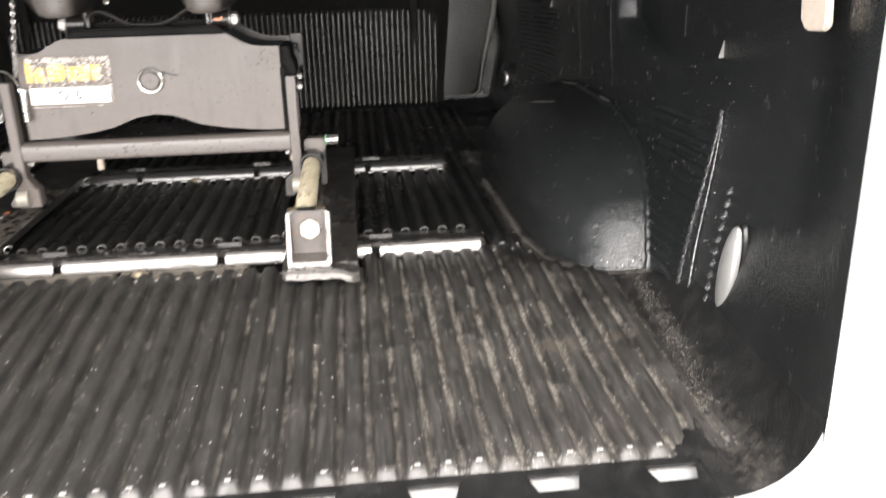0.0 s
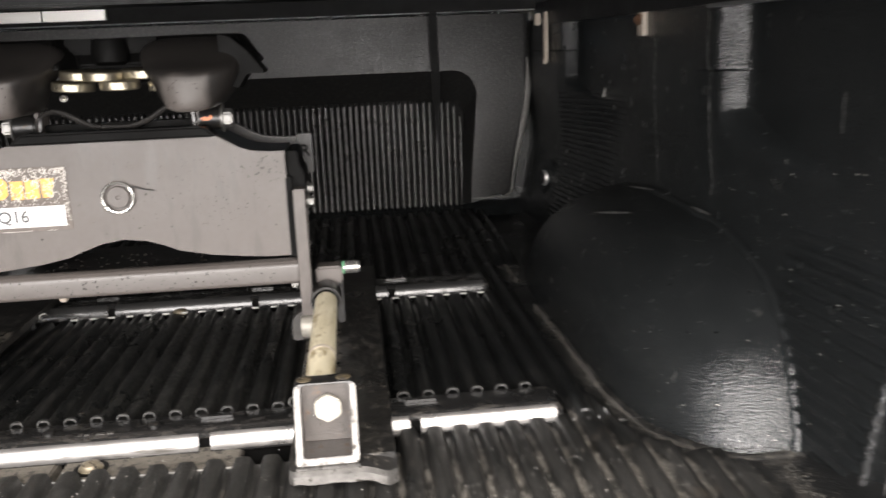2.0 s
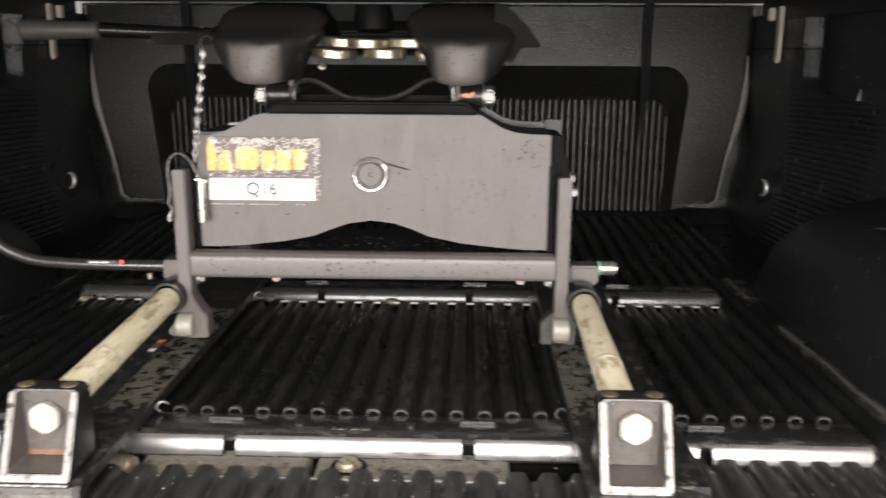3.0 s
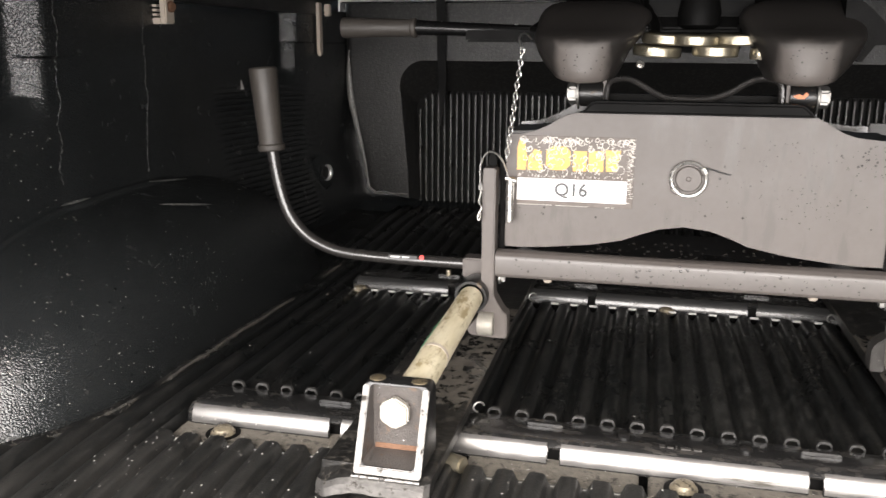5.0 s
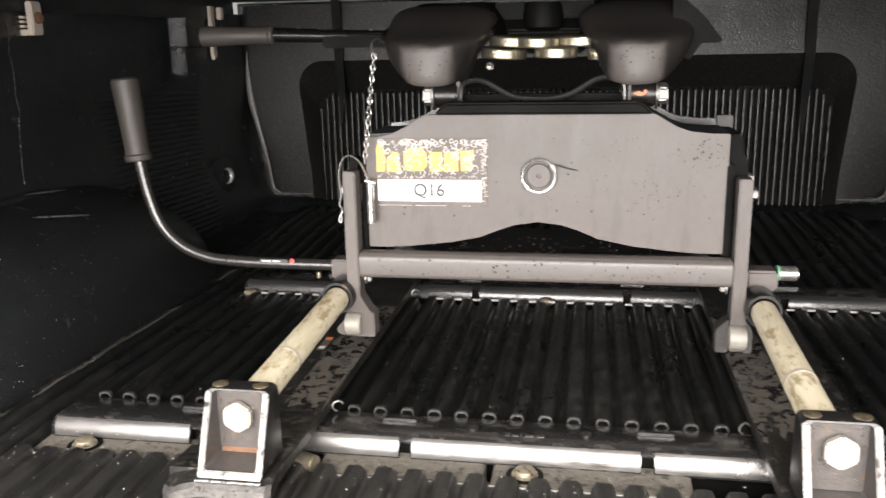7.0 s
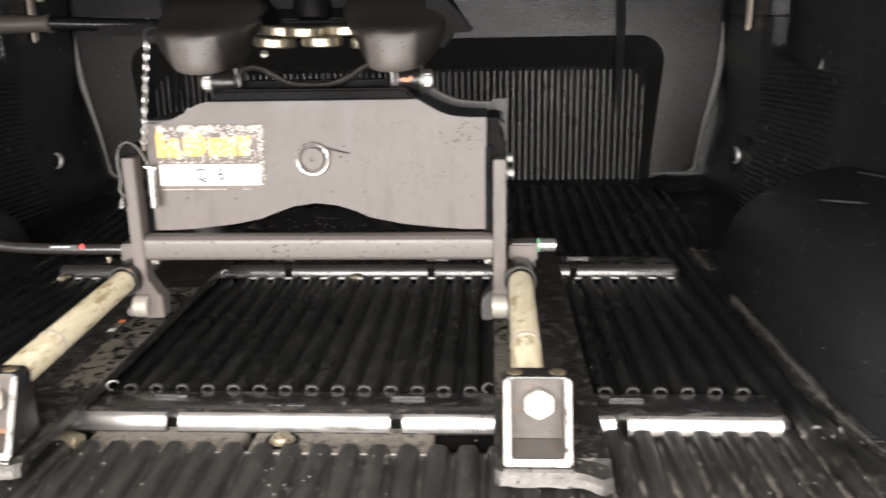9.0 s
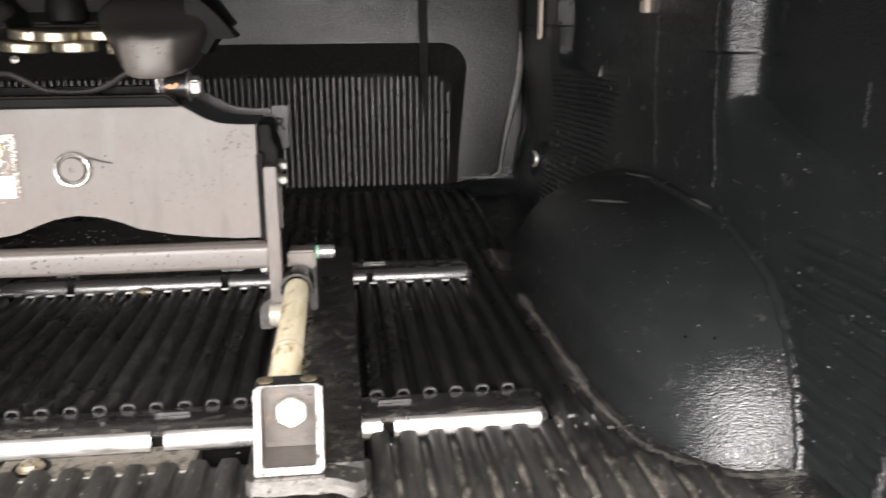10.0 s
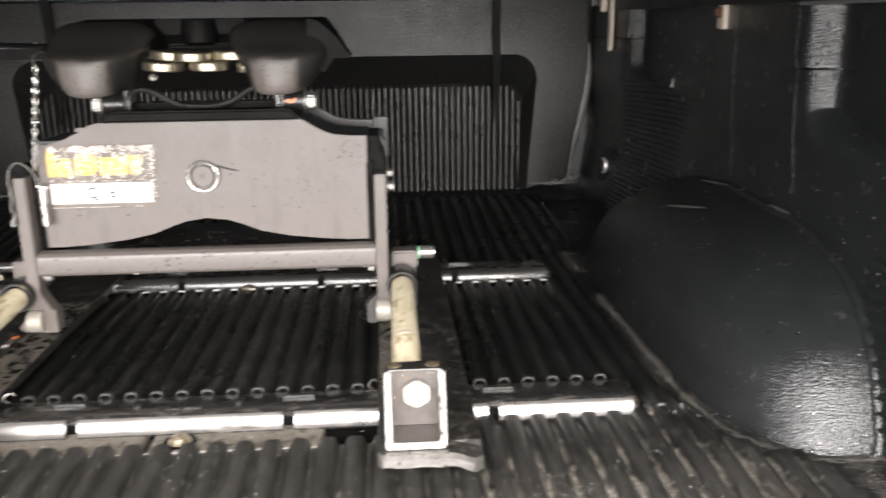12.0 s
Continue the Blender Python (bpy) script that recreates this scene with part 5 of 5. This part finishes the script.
    bmesh.ops.holes_fill(bm, edges=bm.edges[:])
    return bm


def head_shell():
    low = [(-0.188, 1.545), (-0.062, 1.552), (-0.050, 1.60), (0.040, 1.60), (0.052, 1.552), (0.150, 1.550), (0.172, 1.565), (0.188, 1.72), (0.15, 1.82), (-0.16, 1.82), (-0.206, 1.72), (-0.206, 1.56)]
    top = [(-0.155, 1.590), (-0.075, 1.590), (-0.060, 1.625), (0.050, 1.625), (0.068, 1.590), (0.150, 1.590), (0.165, 1.605), (0.165, 1.70), (0.13, 1.78), (-0.14, 1.78), (-0.163, 1.70), (-0.163, 1.605)]
    bm = bmesh.new()
    loops = [[bm.verts.new((x, y, z)) for x, y in loop] for loop, z in ((low, 0.4565), (low, 0.4610), (top, 0.4965))]
    for a, b in zip(loops, loops[1:]):
        for k in range(len(a)):
            j = (k + 1) % len(a)
            bm.faces.new((a[k], a[j], b[j], b[k]))
    bm.faces.new(loops[0])
    bm.faces.new(loops[-1])
    bmesh.ops.recalc_face_normals(bm, faces=bm.faces[:])
    return bevel(bm, 0.002)


# head and wing near-black: the dark cover they mirror is painted in
head = part("head_plate", head_shell(), MATT, hitch, "greasy saddle head plate, its dark reflection painted black")
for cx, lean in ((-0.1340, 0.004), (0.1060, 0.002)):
    part("lobe", lobe(cx, lean), LOBE_SKIN, head, "rounded satin black saddle lobe, shade of dome and flanks painted on", angle=60)
part("wing", prism([(0.146, 0.4945), (0.160, 0.4915), (0.173, 0.481), (0.186, 0.468), (0.2015, 0.4475), (0.203, 0.4450), (0.200, 0.4425), (0.180, 0.4420), (0.168, 0.424), (0.146, 0.430)], "y", 1.545, 1.610), MATT, head, "greasy wing of the saddle plate, its dark reflection painted black")
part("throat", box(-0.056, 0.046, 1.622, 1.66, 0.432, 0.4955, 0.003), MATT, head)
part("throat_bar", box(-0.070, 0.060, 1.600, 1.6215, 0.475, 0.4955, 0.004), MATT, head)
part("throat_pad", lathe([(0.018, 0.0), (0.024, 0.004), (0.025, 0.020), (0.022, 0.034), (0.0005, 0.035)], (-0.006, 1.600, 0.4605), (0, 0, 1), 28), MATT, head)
for cx, cz, rx, y in ((-0.040, 0.4485, 0.027, 1.585), (-0.010, 0.4470, 0.022, 1.562), (0.044, 0.4485, 0.032, 1.588), (-0.053, 0.4345, 0.024, 1.576), (0.0125, 0.4350, 0.022, 1.556), (0.062, 0.4320, 0.010, 1.552)):
    h = 0.0062
    rx *= 1.18
    part("jaw", lathe([(rx * 0.3, -h), (rx * 0.94, -h), (rx, -h * 0.7), (rx, h * 0.7), (rx * 0.94, h), (rx * 0.3, h)], (cx, y, cz), (0.03 - 0.8 * cx, -0.05, 1), 26), JAW, head, "greasy brass coloured jaw")
for x, z in ((-0.072, 0.4175), (0.069, 0.4185)):
    part("jaw_bolt", hexbolt((x, 1.590, z), (0.2, -1, 0.5), 0.0040, 0.004, 1.25), BRIGHT, head)
part("spring_arm", tube(smooth_path([(-0.112, 1.598, 0.372), (-0.110, 1.598, 0.392), (-0.100, 1.598, 0.3995), (-0.080, 1.598, 0.3985), (-0.045, 1.598, 0.3800), (-0.020, 1.598, 0.3765),
                                     (0.010, 1.598, 0.3770), (0.035, 1.598, 0.3850), (0.062, 1.598, 0.4005), (0.083, 1.598, 0.4015), (0.094, 1.598, 0.394), (0.096, 1.598, 0.371)], 5), 0.0038, 8), GLOSS, hitch, "bent grey spring arm")
part("yoke", box(-0.128, 0.117, 1.615, 1.64, 0.3705, 0.3812, 0.002), MATT, hitch)
for x in (-0.1165, 0.1005):
    part("yoke_post", box(x, x + 0.005, 1.596, 1.64, 0.3705, 0.405, 0.001), SATIN, hitch)
for s, x in ((-1, -0.137), (1, 0.126)):
    part("bushing", cyl((x - s * 0.022, 1.603, 0.3815), (x + s * 0.008, 1.603, 0.3815), 0.0165, n=20, b=0.002), STEEL, hitch)
    part("trunnion_bolt", hexbolt((x + s * 0.008, 1.603, 0.3815), (s, 0, 0), 0.0145, 0.013), HEX, hitch, "dull zinc hexagon trunnion bolt")
part("orange_mark", prism([(0.106, 0.383), (0.113, 0.386), (0.117, 0.384), (0.121, 0.388), (0.124, 0.385), (0.119, 0.380), (0.112, 0.380)], "y", 1.5855, 1.5862), SMEAR, hitch, "smear of orange paint")

# upper pull handle
pull = part("pull_bar", tube([(-0.365, 1.60, 0.4625), (-0.285, 1.60, 0.4595), (-0.19, 1.60, 0.4565)], [0.0098, 0.0085, 0.0078], 14), BLACK_GLOSS, hitch, "black pull bar")
part("pull_grip", lathe([(0.0005, 0.0), (0.0095, 0.0), (0.0125, 0.0015), (0.0125, 0.006), (0.0108, 0.008), (0.0115, 0.04), (0.0135, 0.098), (0.0130, 0.102), (0.0005, 0.1025)],
                        (-0.358, 1.60, 0.462), (-1, 0, 0.0)), RUBBER, pull, "grey-brown rubber grip")
part("pull_sleeve", box(-0.292, -0.190, 1.590, 1.612, 0.4440, 0.4620, 0.003), MATT, pull)
for x in (-0.280, -0.228):
    part("sleeve_screw", lathe([(0.0045, 0), (0.0045, 0.002), (0.0025, 0.004), (0.0005, 0.0042)], (x, 1.601, 0.462), (0, 0, 1), 12), BRIGHT, pull)

# chain and locking pin
chain = thing("safety_chain", (-0.21, 1.53, 0.31), "thin bright steel chain hanging from the pull bar to a pin", "chain")
part("hook", tube(smooth_path([(-0.206, 1.588, 0.4475), (-0.213, 1.575, 0.4550), (-0.217, 1.560, 0.4500), (-0.215, 1.552, 0.4400), (-0.2115, 1.550, 0.4350)]), 0.0012, 6), BRIGHT, chain)
for k in range(20):
    f = (k + 0.5) / 20
    p = Vector((-0.2115 - 0.0150 * f, 1.548 - 0.012 * f, 0.437 - 0.135 * f))
    a = (k % 2) * 1.35 + 0.35
    sx, sy = math.cos(a), math.sin(a)
    link_path = [(p.x + 0.0026 * math.cos(u) * sx, p.y + 0.0026 * math.cos(u) * sy, p.z + 0.0047 * math.sin(u)) for u in [math.tau * j / 12 for j in range(12)]]
    part("link", tube(link_path, 0.0009, 6, closed=True), BRIGHT, chain)
lock = thing("locking_pin", (-0.221, 1.536, 0.25), "bright steel locking pin with a sprung wire loop", "pin")
part("shank", cyl((-0.2210, 1.538, 0.2235), (-0.2210, 1.538, 0.2760), 0.0049, n=16, b=0.0008), BRIGHT, lock)
part("head", cyl((-0.227, 1.538, 0.279), (-0.214, 1.538, 0.276), 0.0032, n=12, b=0.0006), BRIGHT, lock)
part("hairpin", tube(smooth_path([(-0.2535, 1.519, 0.2640), (-0.2565, 1.518, 0.2520), (-0.2530, 1.518, 0.2440), (-0.2565, 1.518, 0.2360), (-0.2580, 1.518, 0.2300), (-0.2550, 1.518, 0.2290), (-0.2540, 1.518, 0.2370)], 5), 0.0011, 6), BRIGHT, lock, "bent wire hairpin")
part("wire_loop", tube(smooth_path([(-0.2545, 1.520, 0.262), (-0.2560, 1.520, 0.290), (-0.2525, 1.522, 0.306), (-0.2440, 1.525, 0.3130), (-0.2330, 1.530, 0.3060), (-0.2260, 1.535, 0.290), (-0.2240, 1.537, 0.279)], 6), 0.0012, 6), BRIGHT, lock)

# tie-downs, brackets and gussets on the bed's sides
def corner_tie(side):
    x = BC + side * 0.790
    t = thing("tie_down", (x, 2.39, 0.145), "bright round tie-down in a black recess of the liner", "tie-down", "corner tie-downs")
    part("pocket", lathe([(0.030, 0.0), (0.044, 0.002), (0.046, 0.008), (0.030, 0.012), (0.0005, 0.012)], (x + side * 0.012, 2.385, 0.145), (-side, -0.35, 0), 24), LINER, t)
    part("dome", lathe([(0.013, 0.0), (0.012, 0.003), (0.006, 0.005), (0.0005, 0.0055)], (x - side * 0.001, 2.382, 0.145), (-side, -0.35, 0), 24), STEEL, t)
    # lit side of the dome, added as a bright strip on one half
    along = Vector((-0.35 * side, 1, 0)).normalized() * -side
    arcs = [math.radians(-105 + 210 * k / 20) for k in range(21)]
    hoop = [Vector((x - side * 0.006, 2.380, 0.145)) + 0.0155 * math.cos(a) * along + Vector((0, 0, 0.0175 * math.sin(a))) for a in arcs]
    part("crescent", tube(hoop, [0.0012 + 0.0042 * max(0, math.cos(a)) ** 0.7 for a in arcs], 10), SATIN_ALU, t, "lit side of the dome, made as a bright metal strip")


for side in (-1, 1):
    corner_tie(side)

x = BC + 0.820
oval = thing("oval_tie_down", (x, 0.940, 0.105), "polished oval tie-down dish on the liner side", "tie-down")
bm = lathe([(0.054, 0.0), (0.056, 0.003), (0.0545, 0.007), (0.047, 0.011), (0.032, 0.0145), (0.015, 0.0165), (0.0005, 0.017)], (0, 0, 0), (-1, 0, 0), 36)
bmesh.ops.transform(bm, matrix=Matrix.Translation((x - 0.008, 0.940, 0.105)) @ pose(0, 0, 0, 14, 0, 0) @ Matrix.Diagonal((0.8, 0.335, 1.14, 1)), verts=bm.verts[:])
part("dish", bm, SATIN_ALU, oval)
bm = lathe([(0.057, 0.0), (0.060, 0.004), (0.058, 0.009), (0.050, 0.010)], (0, 0, 0), (-1, 0, 0), 36)
bmesh.ops.transform(bm, matrix=Matrix.Translation((x + 0.001, 0.942, 0.105)) @ pose(0, 0, 0, 14, 0, 0) @ Matrix.Diagonal((0.8, 0.365, 1.14, 1)), verts=bm.verts[:])
part("gasket", bm, STEEL, oval)

def on_wall(y, z, out=0.0):
    return (BC + bed_wall_x(y, z) - out, y, z)


beads = bmesh.new()
N = 110
add_tube(beads, [on_wall(1.070 - 0.002 * k / N, 0.010 + 0.270 * k / N, 0.002) for k in range(N + 1)], [0.0026 - 0.0014 * k / N + 0.0013 * noise.noise((k * 0.7, 1, 1)) for k in range(N + 1)], 6)
add_tube(beads, [on_wall(1.034 + 0.032 * (k / N) ** 1.1, 0.018 + 0.262 * k / N, 0.002) for k in range(N + 1)], [0.0019 - 0.0010 * k / N + 0.0010 * noise.noise((k * 0.7, 5, 1)) for k in range(N + 1)], 6)
for k in range(17):
    z = 0.022 + RIDGE * k
    add_cyl(beads, on_wall(1.0725, z - 0.0035, 0.0010), on_wall(1.0785, z + 0.0045, 0.0005), 0.0038 - 0.0001 * k, 0.0010, n=7)
part("bead", beads, LINER_BEAD, bpy.data.objects["wall_right"])
teeth = bmesh.new()
for k in range(10):
    z = 0.050 + 0.0155 * k
    y = 0.983 + 0.012 * k / 9
    add_cyl(teeth, (BC + bed_wall_x(y, z) - 0.004, y, z - 0.002), (BC + bed_wall_x(y, z) + 0.004, y, z + 0.003), 0.0026, 0.0058, n=7)
part("ridge_ends", teeth, LINER_BEAD, bpy.data.objects["wall_right"], kind="stuff")


def gusset(side, y, z, h):
    x = BC + side * (bed_wall_x(y, z) + 0.001)
    bm = bmesh.new()
    vs = [bm.verts.new(p) for p in ((x, y - 0.002, z + h), (x, y + 0.006, z - 0.001), (x - side * 0.007, y - 0.001, z - 0.002), (x, y - 0.004, z - 0.002))]
    for f in ((0, 1, 2), (0, 2, 3), (1, 2, 3), (0, 1, 3)):
        bm.faces.new([vs[k] for k in f])
    g = solo("gusset", bm, surface("pale_gusset", (0.07, 0.067, 0.062), (0.24, 0.23, 0.215), (0.3, 0.5), grain=300, bump=0.6, bump_scale=500), "small pale triangular gusset on the liner", "gusset", "", "wall gussets")
    return g


for side, y, z, h in ((1, 2.10, 0.354, 0.022), (1, 1.09, 0.348, 0.025), (-1, 2.10, 0.354, 0.022)):
    gusset(side, y, z, h)


def clamp(side):
    """A cast cover clamp on the bed rail: a hooked jaw with a toothed foot."""
    x = -0.805 if side < 0 else 0.798
    y = 1.731 if side < 0 else 1.745
    t = thing("cover_clamp", (x, y + 0.012, 0.52), "chalky cast clamp with a rusty bolt under the cover rail", "clamp", "cover clamps")
    a, b = sorted((x - side * 0.006, x + side * 0.005))
    part("shank", box(a, b, y - 0.004, y + 0.022, 0.471, 0.522, 0.002), CREAM, t)
    a, b = sorted((x + side * 0.0052, x + side * 0.030))
    part("foot", box(a, b, y, y + 0.019, 0.471, 0.480, 0.0015), CREAM, t)
    a, b = sorted((x + side * 0.023, x + side * 0.032))
    part("jaw", box(a, b, y - 0.001, y + 0.020, 0.4802, 0.512, 0.0015), CREAM, t)
    for k in range(3):
        a, b = sorted((x + side * 0.013, x + side * 0.0228))
        part("tooth", box(a, b, y + 0.001, y + 0.018, 0.483 + 0.007 * k, 0.4865 + 0.007 * k, 0.0005), CREAM, t)
    part("bolt", hexbolt((x - side * 0.006, y + 0.010, 0.497), (-side, -0.3, 0), 0.0068, 0.006), RUST, t, "rusty bolt")


def long_bracket(side):
    x = BC + side * 0.795
    t = thing("cover_bracket", (x, 2.39, 0.52), "pale hooked strip hanging from the cover rail", "bracket", "cover brackets")
    a, b = sorted((x - side * 0.004, x + side * 0.004))
    part("strip", box(a, b, 2.378, 2.398, 0.420, 0.535, 0.0015), CREAM, t)
    a, b = sorted((x - side * 0.008, x + side * 0.0))
    part("hook", box(a, b, 2.374, 2.3778, 0.416, 0.428, 0.0012), CREAM, t)
    a, b = sorted((x - side * 0.022, x - side * 0.009))
    part("block", box(a, b, 2.395, 2.41, 0.505, 0.532, 0.002), CREAM, t)


for side in (-1, 1):
    clamp(side)
    long_bracket(side)

x = BC + 0.806
rb = thing("rear_bracket", (x, 0.80, 0.53), "cream cast bracket with a bright bolt under the cover's rear corner", "bracket")
part("plate", prism([(0.764, 0.414), (0.769, 0.408), (0.801, 0.406), (0.811, 0.415), (0.829, 0.53), (0.778, 0.53)], "x", x - 0.010, x - 0.002, 0.002), CREAM, rb)
part("bolt", hexbolt((x - 0.010, 0.797, 0.450), (-1, 0, 0), 0.0085, 0.007), BRIGHT, rb, "bright bolt")

# straps
def strap(name, path, width, axis, label, mat=BLACK):
    t = thing(name, path[0], label, "strap", "cover straps")
    w = Vector(axis) * width / 2
    pts = smooth_path(path, 6)
    rows = []
    for k, p in enumerate(pts):
        tw = 0.25 * math.sin(k * 0.5) * (axis[0] == 0) + 0.75 * ease(0.55, 1.0, k / len(pts)) * (axis[0] == 1)
        rows.append([p - w * (1 - abs(tw)), p + w * (1 - abs(tw)), p + w * (1 - abs(tw)) + Vector((0, 0.002, 0)), p - w * (1 - abs(tw)) + Vector((0, 0.002, 0)), p - w * (1 - abs(tw))])
    part("webbing", sheet(rows), mat, t)


strap("hanging_strap", [(0.531, 2.530, 0.548), (0.531, 2.538, 0.48), (0.533, 2.543, 0.40), (0.535, 2.565, 0.31), (0.537, 2.575, 0.225)], 0.022, (1, 0, 0), "black webbing strap hanging down the bed front")
strap("hanging_strap", [(-0.556, 2.530, 0.548), (-0.556, 2.538, 0.48), (-0.556, 2.543, 0.40), (-0.560, 2.565, 0.32), (-0.567, 2.575, 0.245)], 0.022, (1, 0, 0), "black webbing strap hanging down the bed front")
strap("side_strap", [(BC + 0.797, 0.945, 0.530), (BC + 0.802, 0.985, 0.500), (BC + 0.815, 1.030, 0.468), (BC + 0.828, 1.066, 0.440)], 0.036, (0, 0.75, 0.5), "dull webbing strap slanting down the bed side",
      surface("dull_webbing", (0.022, 0.022, 0.0215), (0.040, 0.039, 0.037), (0.5, 0.7), spec=0.25, grain=300, bump=0.3, bump_scale=1500))

# pale run lines and scuffs on the sides of the liner
def run_line(side, y, z0, z1, seed, thick=0.0022):
    pts = []
    for k in range(70):
        z = z0 + (z1 - z0) * k / 69
        yy = y + 0.0042 * noise.noise((k * 1.1, seed, 2)) + 0.0060 * noise.noise((k * 0.12, seed, 4)) + 0.0005 * noise.noise((k * 2.3, seed, 6)) 
        pts.append((BC + side * (bed_wall_x(yy, z) - 0.0002), yy, z))
    return tube(pts, [0.0001 + thick * max(0.0, noise.noise((k * 0.8, seed, 5)) + 0.15) for k in range(70)], 5)


SCUFF = surface("pale_scuff", (0.020, 0.0195, 0.019), (0.105, 0.102, 0.097), (0.4, 0.6), grain=300, bump=0.3)
for side, wall_name in ((-1, "wall_left"), (1, "wall_right")):
    host = bpy.data.objects[wall_name]
    for y, z0, z1, seed in ((1.499, 0.50, 0.25, 1), (1.70, 0.49, 0.24, 2)):
        part("run_line", run_line(side, y, z0, z1, seed + side, 0.0015 if seed == 1 else 0.0012), SCUFF, host, "thin pale run line")
    arch = bpy.data.objects["wheel_arch_left" if side < 0 else "wheel_arch_right"]
    for y0, y1, x0, x1, z0, z1, seed, wide in ((1.685, 1.775, 0.810, 0.799, 0.2272, 0.2192, 3, 0.0016), (1.612, 1.706, 0.749, 0.716, 0.2068, 0.1915, 4, 0.0026), (1.484, 1.540, 0.818, 0.812, 0.2240, 0.2262, 6, 0.0026)):
        pts = [(BC + side * (x0 + (x1 - x0) * k / 24 + 0.004 * noise.noise((k * 0.3, seed, side))), y0 + (y1 - y0) * k / 24, z0 + (z1 - z0) * k / 24) for k in range(25)]
        part("scuff", tube(pts, [0.0003 + wide * math.sin(math.pi * k / 24) * (0.4 + abs(noise.noise((k * 0.5, seed, side)))) for k in range(25)], 6), SCUFF, arch, "pale scuff")
part("run_line", run_line(1, 1.223, 0.405, 0.362, 8), SCUFF, bpy.data.objects["wall_right"], "thin pale run line")

# drops of water on the paint and the arches
drops = bmesh.new()
rng = random.Random(11)


def drop(p, nrm, r):
    turn = Vector(nrm).to_track_quat("Z", "Y").to_matrix().to_4x4()
    m = Matrix.Translation(p) @ turn
    top = drops.verts.new(m @ Vector((0, 0, r * 0.55)))
    rings = []
    for rr, h in ((r, 0.0), (r * 0.9, r * 0.28), (r * 0.55, r * 0.48)):
        rings.append([drops.verts.new(m @ Vector((rr * math.cos(math.tau * k / 9), rr * math.sin(math.tau * k / 9), h))) for k in range(9)])
    for k in range(9):
        j = (k + 1) % 9
        for lo, hi in zip(rings, rings[1:]):
            drops.faces.new((lo[k], lo[j], hi[j], hi[k]))
        drops.faces.new((rings[-1][k], rings[-1][j], top))


for cx, cz, sx, sz, n in ((0.185, 0.312, 0.020, 0.016, 45), (0.125, 0.262, 0.018, 0.016, 22), (0.13, 0.30, 0.07, 0.04, 34), (-0.02, 0.245, 0.1, 0.02, 22), (-0.1, 0.235, 0.08, 0.02, 8)):
    for _ in range(n):
        x, z = rng.gauss(cx, sx), rng.gauss(cz, sz)
        if -0.22 < x < 0.215 and 0.23 < z < 0.333:
            drop((x, 1.5529, z), (0, -1, 0), 0.0005 + 0.0010 * rng.random() ** 2)
for _ in range(90):
    drop((0.0 + 0.21 * rng.random(), 1.5529, 0.240 + 0.092 * rng.random()), (0, -1, 0), 0.0004 + 0.0005 * rng.random() ** 2)
for cx in (-0.134, 0.106):
    for _ in range(26):
        u, z = 0.05 * (rng.random() - 0.5), 0.404 + 0.036 * rng.random()
        drop((cx + u, 1.4915 + 0.12 * u * u / 0.05, z), (0, -1, 0), 0.0004 + 0.0007 * rng.random() ** 2)
for _ in range(110):
    drop((-0.21 + 0.41 * rng.random(), 1.5258, 0.158 + 0.024 * rng.random()), (0, -1, 0), 0.0006 + 0.0012 * rng.random() ** 2)
    drop((-0.21 + 0.41 * rng.random(), 1.556 + 0.10 * rng.random(), 0.1802), (0, 0, 1), 0.001 + 0.0015 * rng.random())
paint_drops, drops = drops, bmesh.new()
solo("paint_drops", paint_drops, BEAD, "glinting beads of water on the painted steel, their dark reflection painted in", "water drops", "stuff", angle=80)
for s in (-1, 1):
    for _ in range(45):
        drop((s * (0.247 + 0.045 * rng.random()), 1.2104, 0.072 + 0.055 * rng.random()), (0, -1, 0.0), 0.0006 + 0.0009 * rng.random() ** 2)
    for _ in range(170 if s < 0 else 90):
        phi, psi = math.pi * (0.05 + 0.6 * rng.random()), math.pi / 2 * (0.05 + 0.85 * rng.random())
        if arch_point(s, phi, psi).z > 0:
            drop(arch_point(s, phi, psi), arch_out(s, phi, psi), 0.0007 + 0.0012 * rng.random() ** 2)
# grit, plus glints of water painted as pale specks
grit_and_glints = bmesh.new()
water, drops = drops, grit_and_glints
for s in (-1, 1):
    for _ in range(320 if s < 0 else 110):
        phi, psi = math.pi * (0.07 + 0.5 * rng.random() ** 1.2), math.pi / 2 * (0.05 + 0.85 * rng.random())
        if arch_point(s, phi, psi).z > 0:
            drop(arch_point(s, phi, psi), arch_out(s, phi, psi), 0.0003 + 0.0004 * rng.random() ** 3)
    for _ in range(300 if s < 0 else 170):
        y, z = 1.0 + 0.5 * rng.random(), 0.05 + 0.28 * rng.random()
        drop((BC + s * bed_wall_x(y, z), y, z), (-s, -0.3, 0.1), 0.0003 + 0.0006 * rng.random() ** 3)
for _ in range(7500):
    x, y = BC + 1.24 * (rng.random() - 0.5), 0.73 + 1.7 * rng.random() ** 1.5
    if abs(x) < 0.59 and rng.random() < (0.16 if y > 1.3 else 0.5 + 0.5 * ease(0.1, -0.4, x)):
        drop((x, y, rib_height(x) + floor_rise(y)), (0, 0, 1), 0.0004 + 0.0006 * rng.random() ** 3)
solo("grit", drops, surface("pale_grit_and_glint", (0.26, 0.25, 0.23), (0.55, 0.53, 0.49), (0.4, 0.6), grain=300, bump=0), "pale specks on the liner, grit and painted water glints", "grit", "stuff")
drops = water
solo("water_drops", drops, WATER, "beads of water on the painted steel and wet liner", "water drops", "stuff", angle=80)
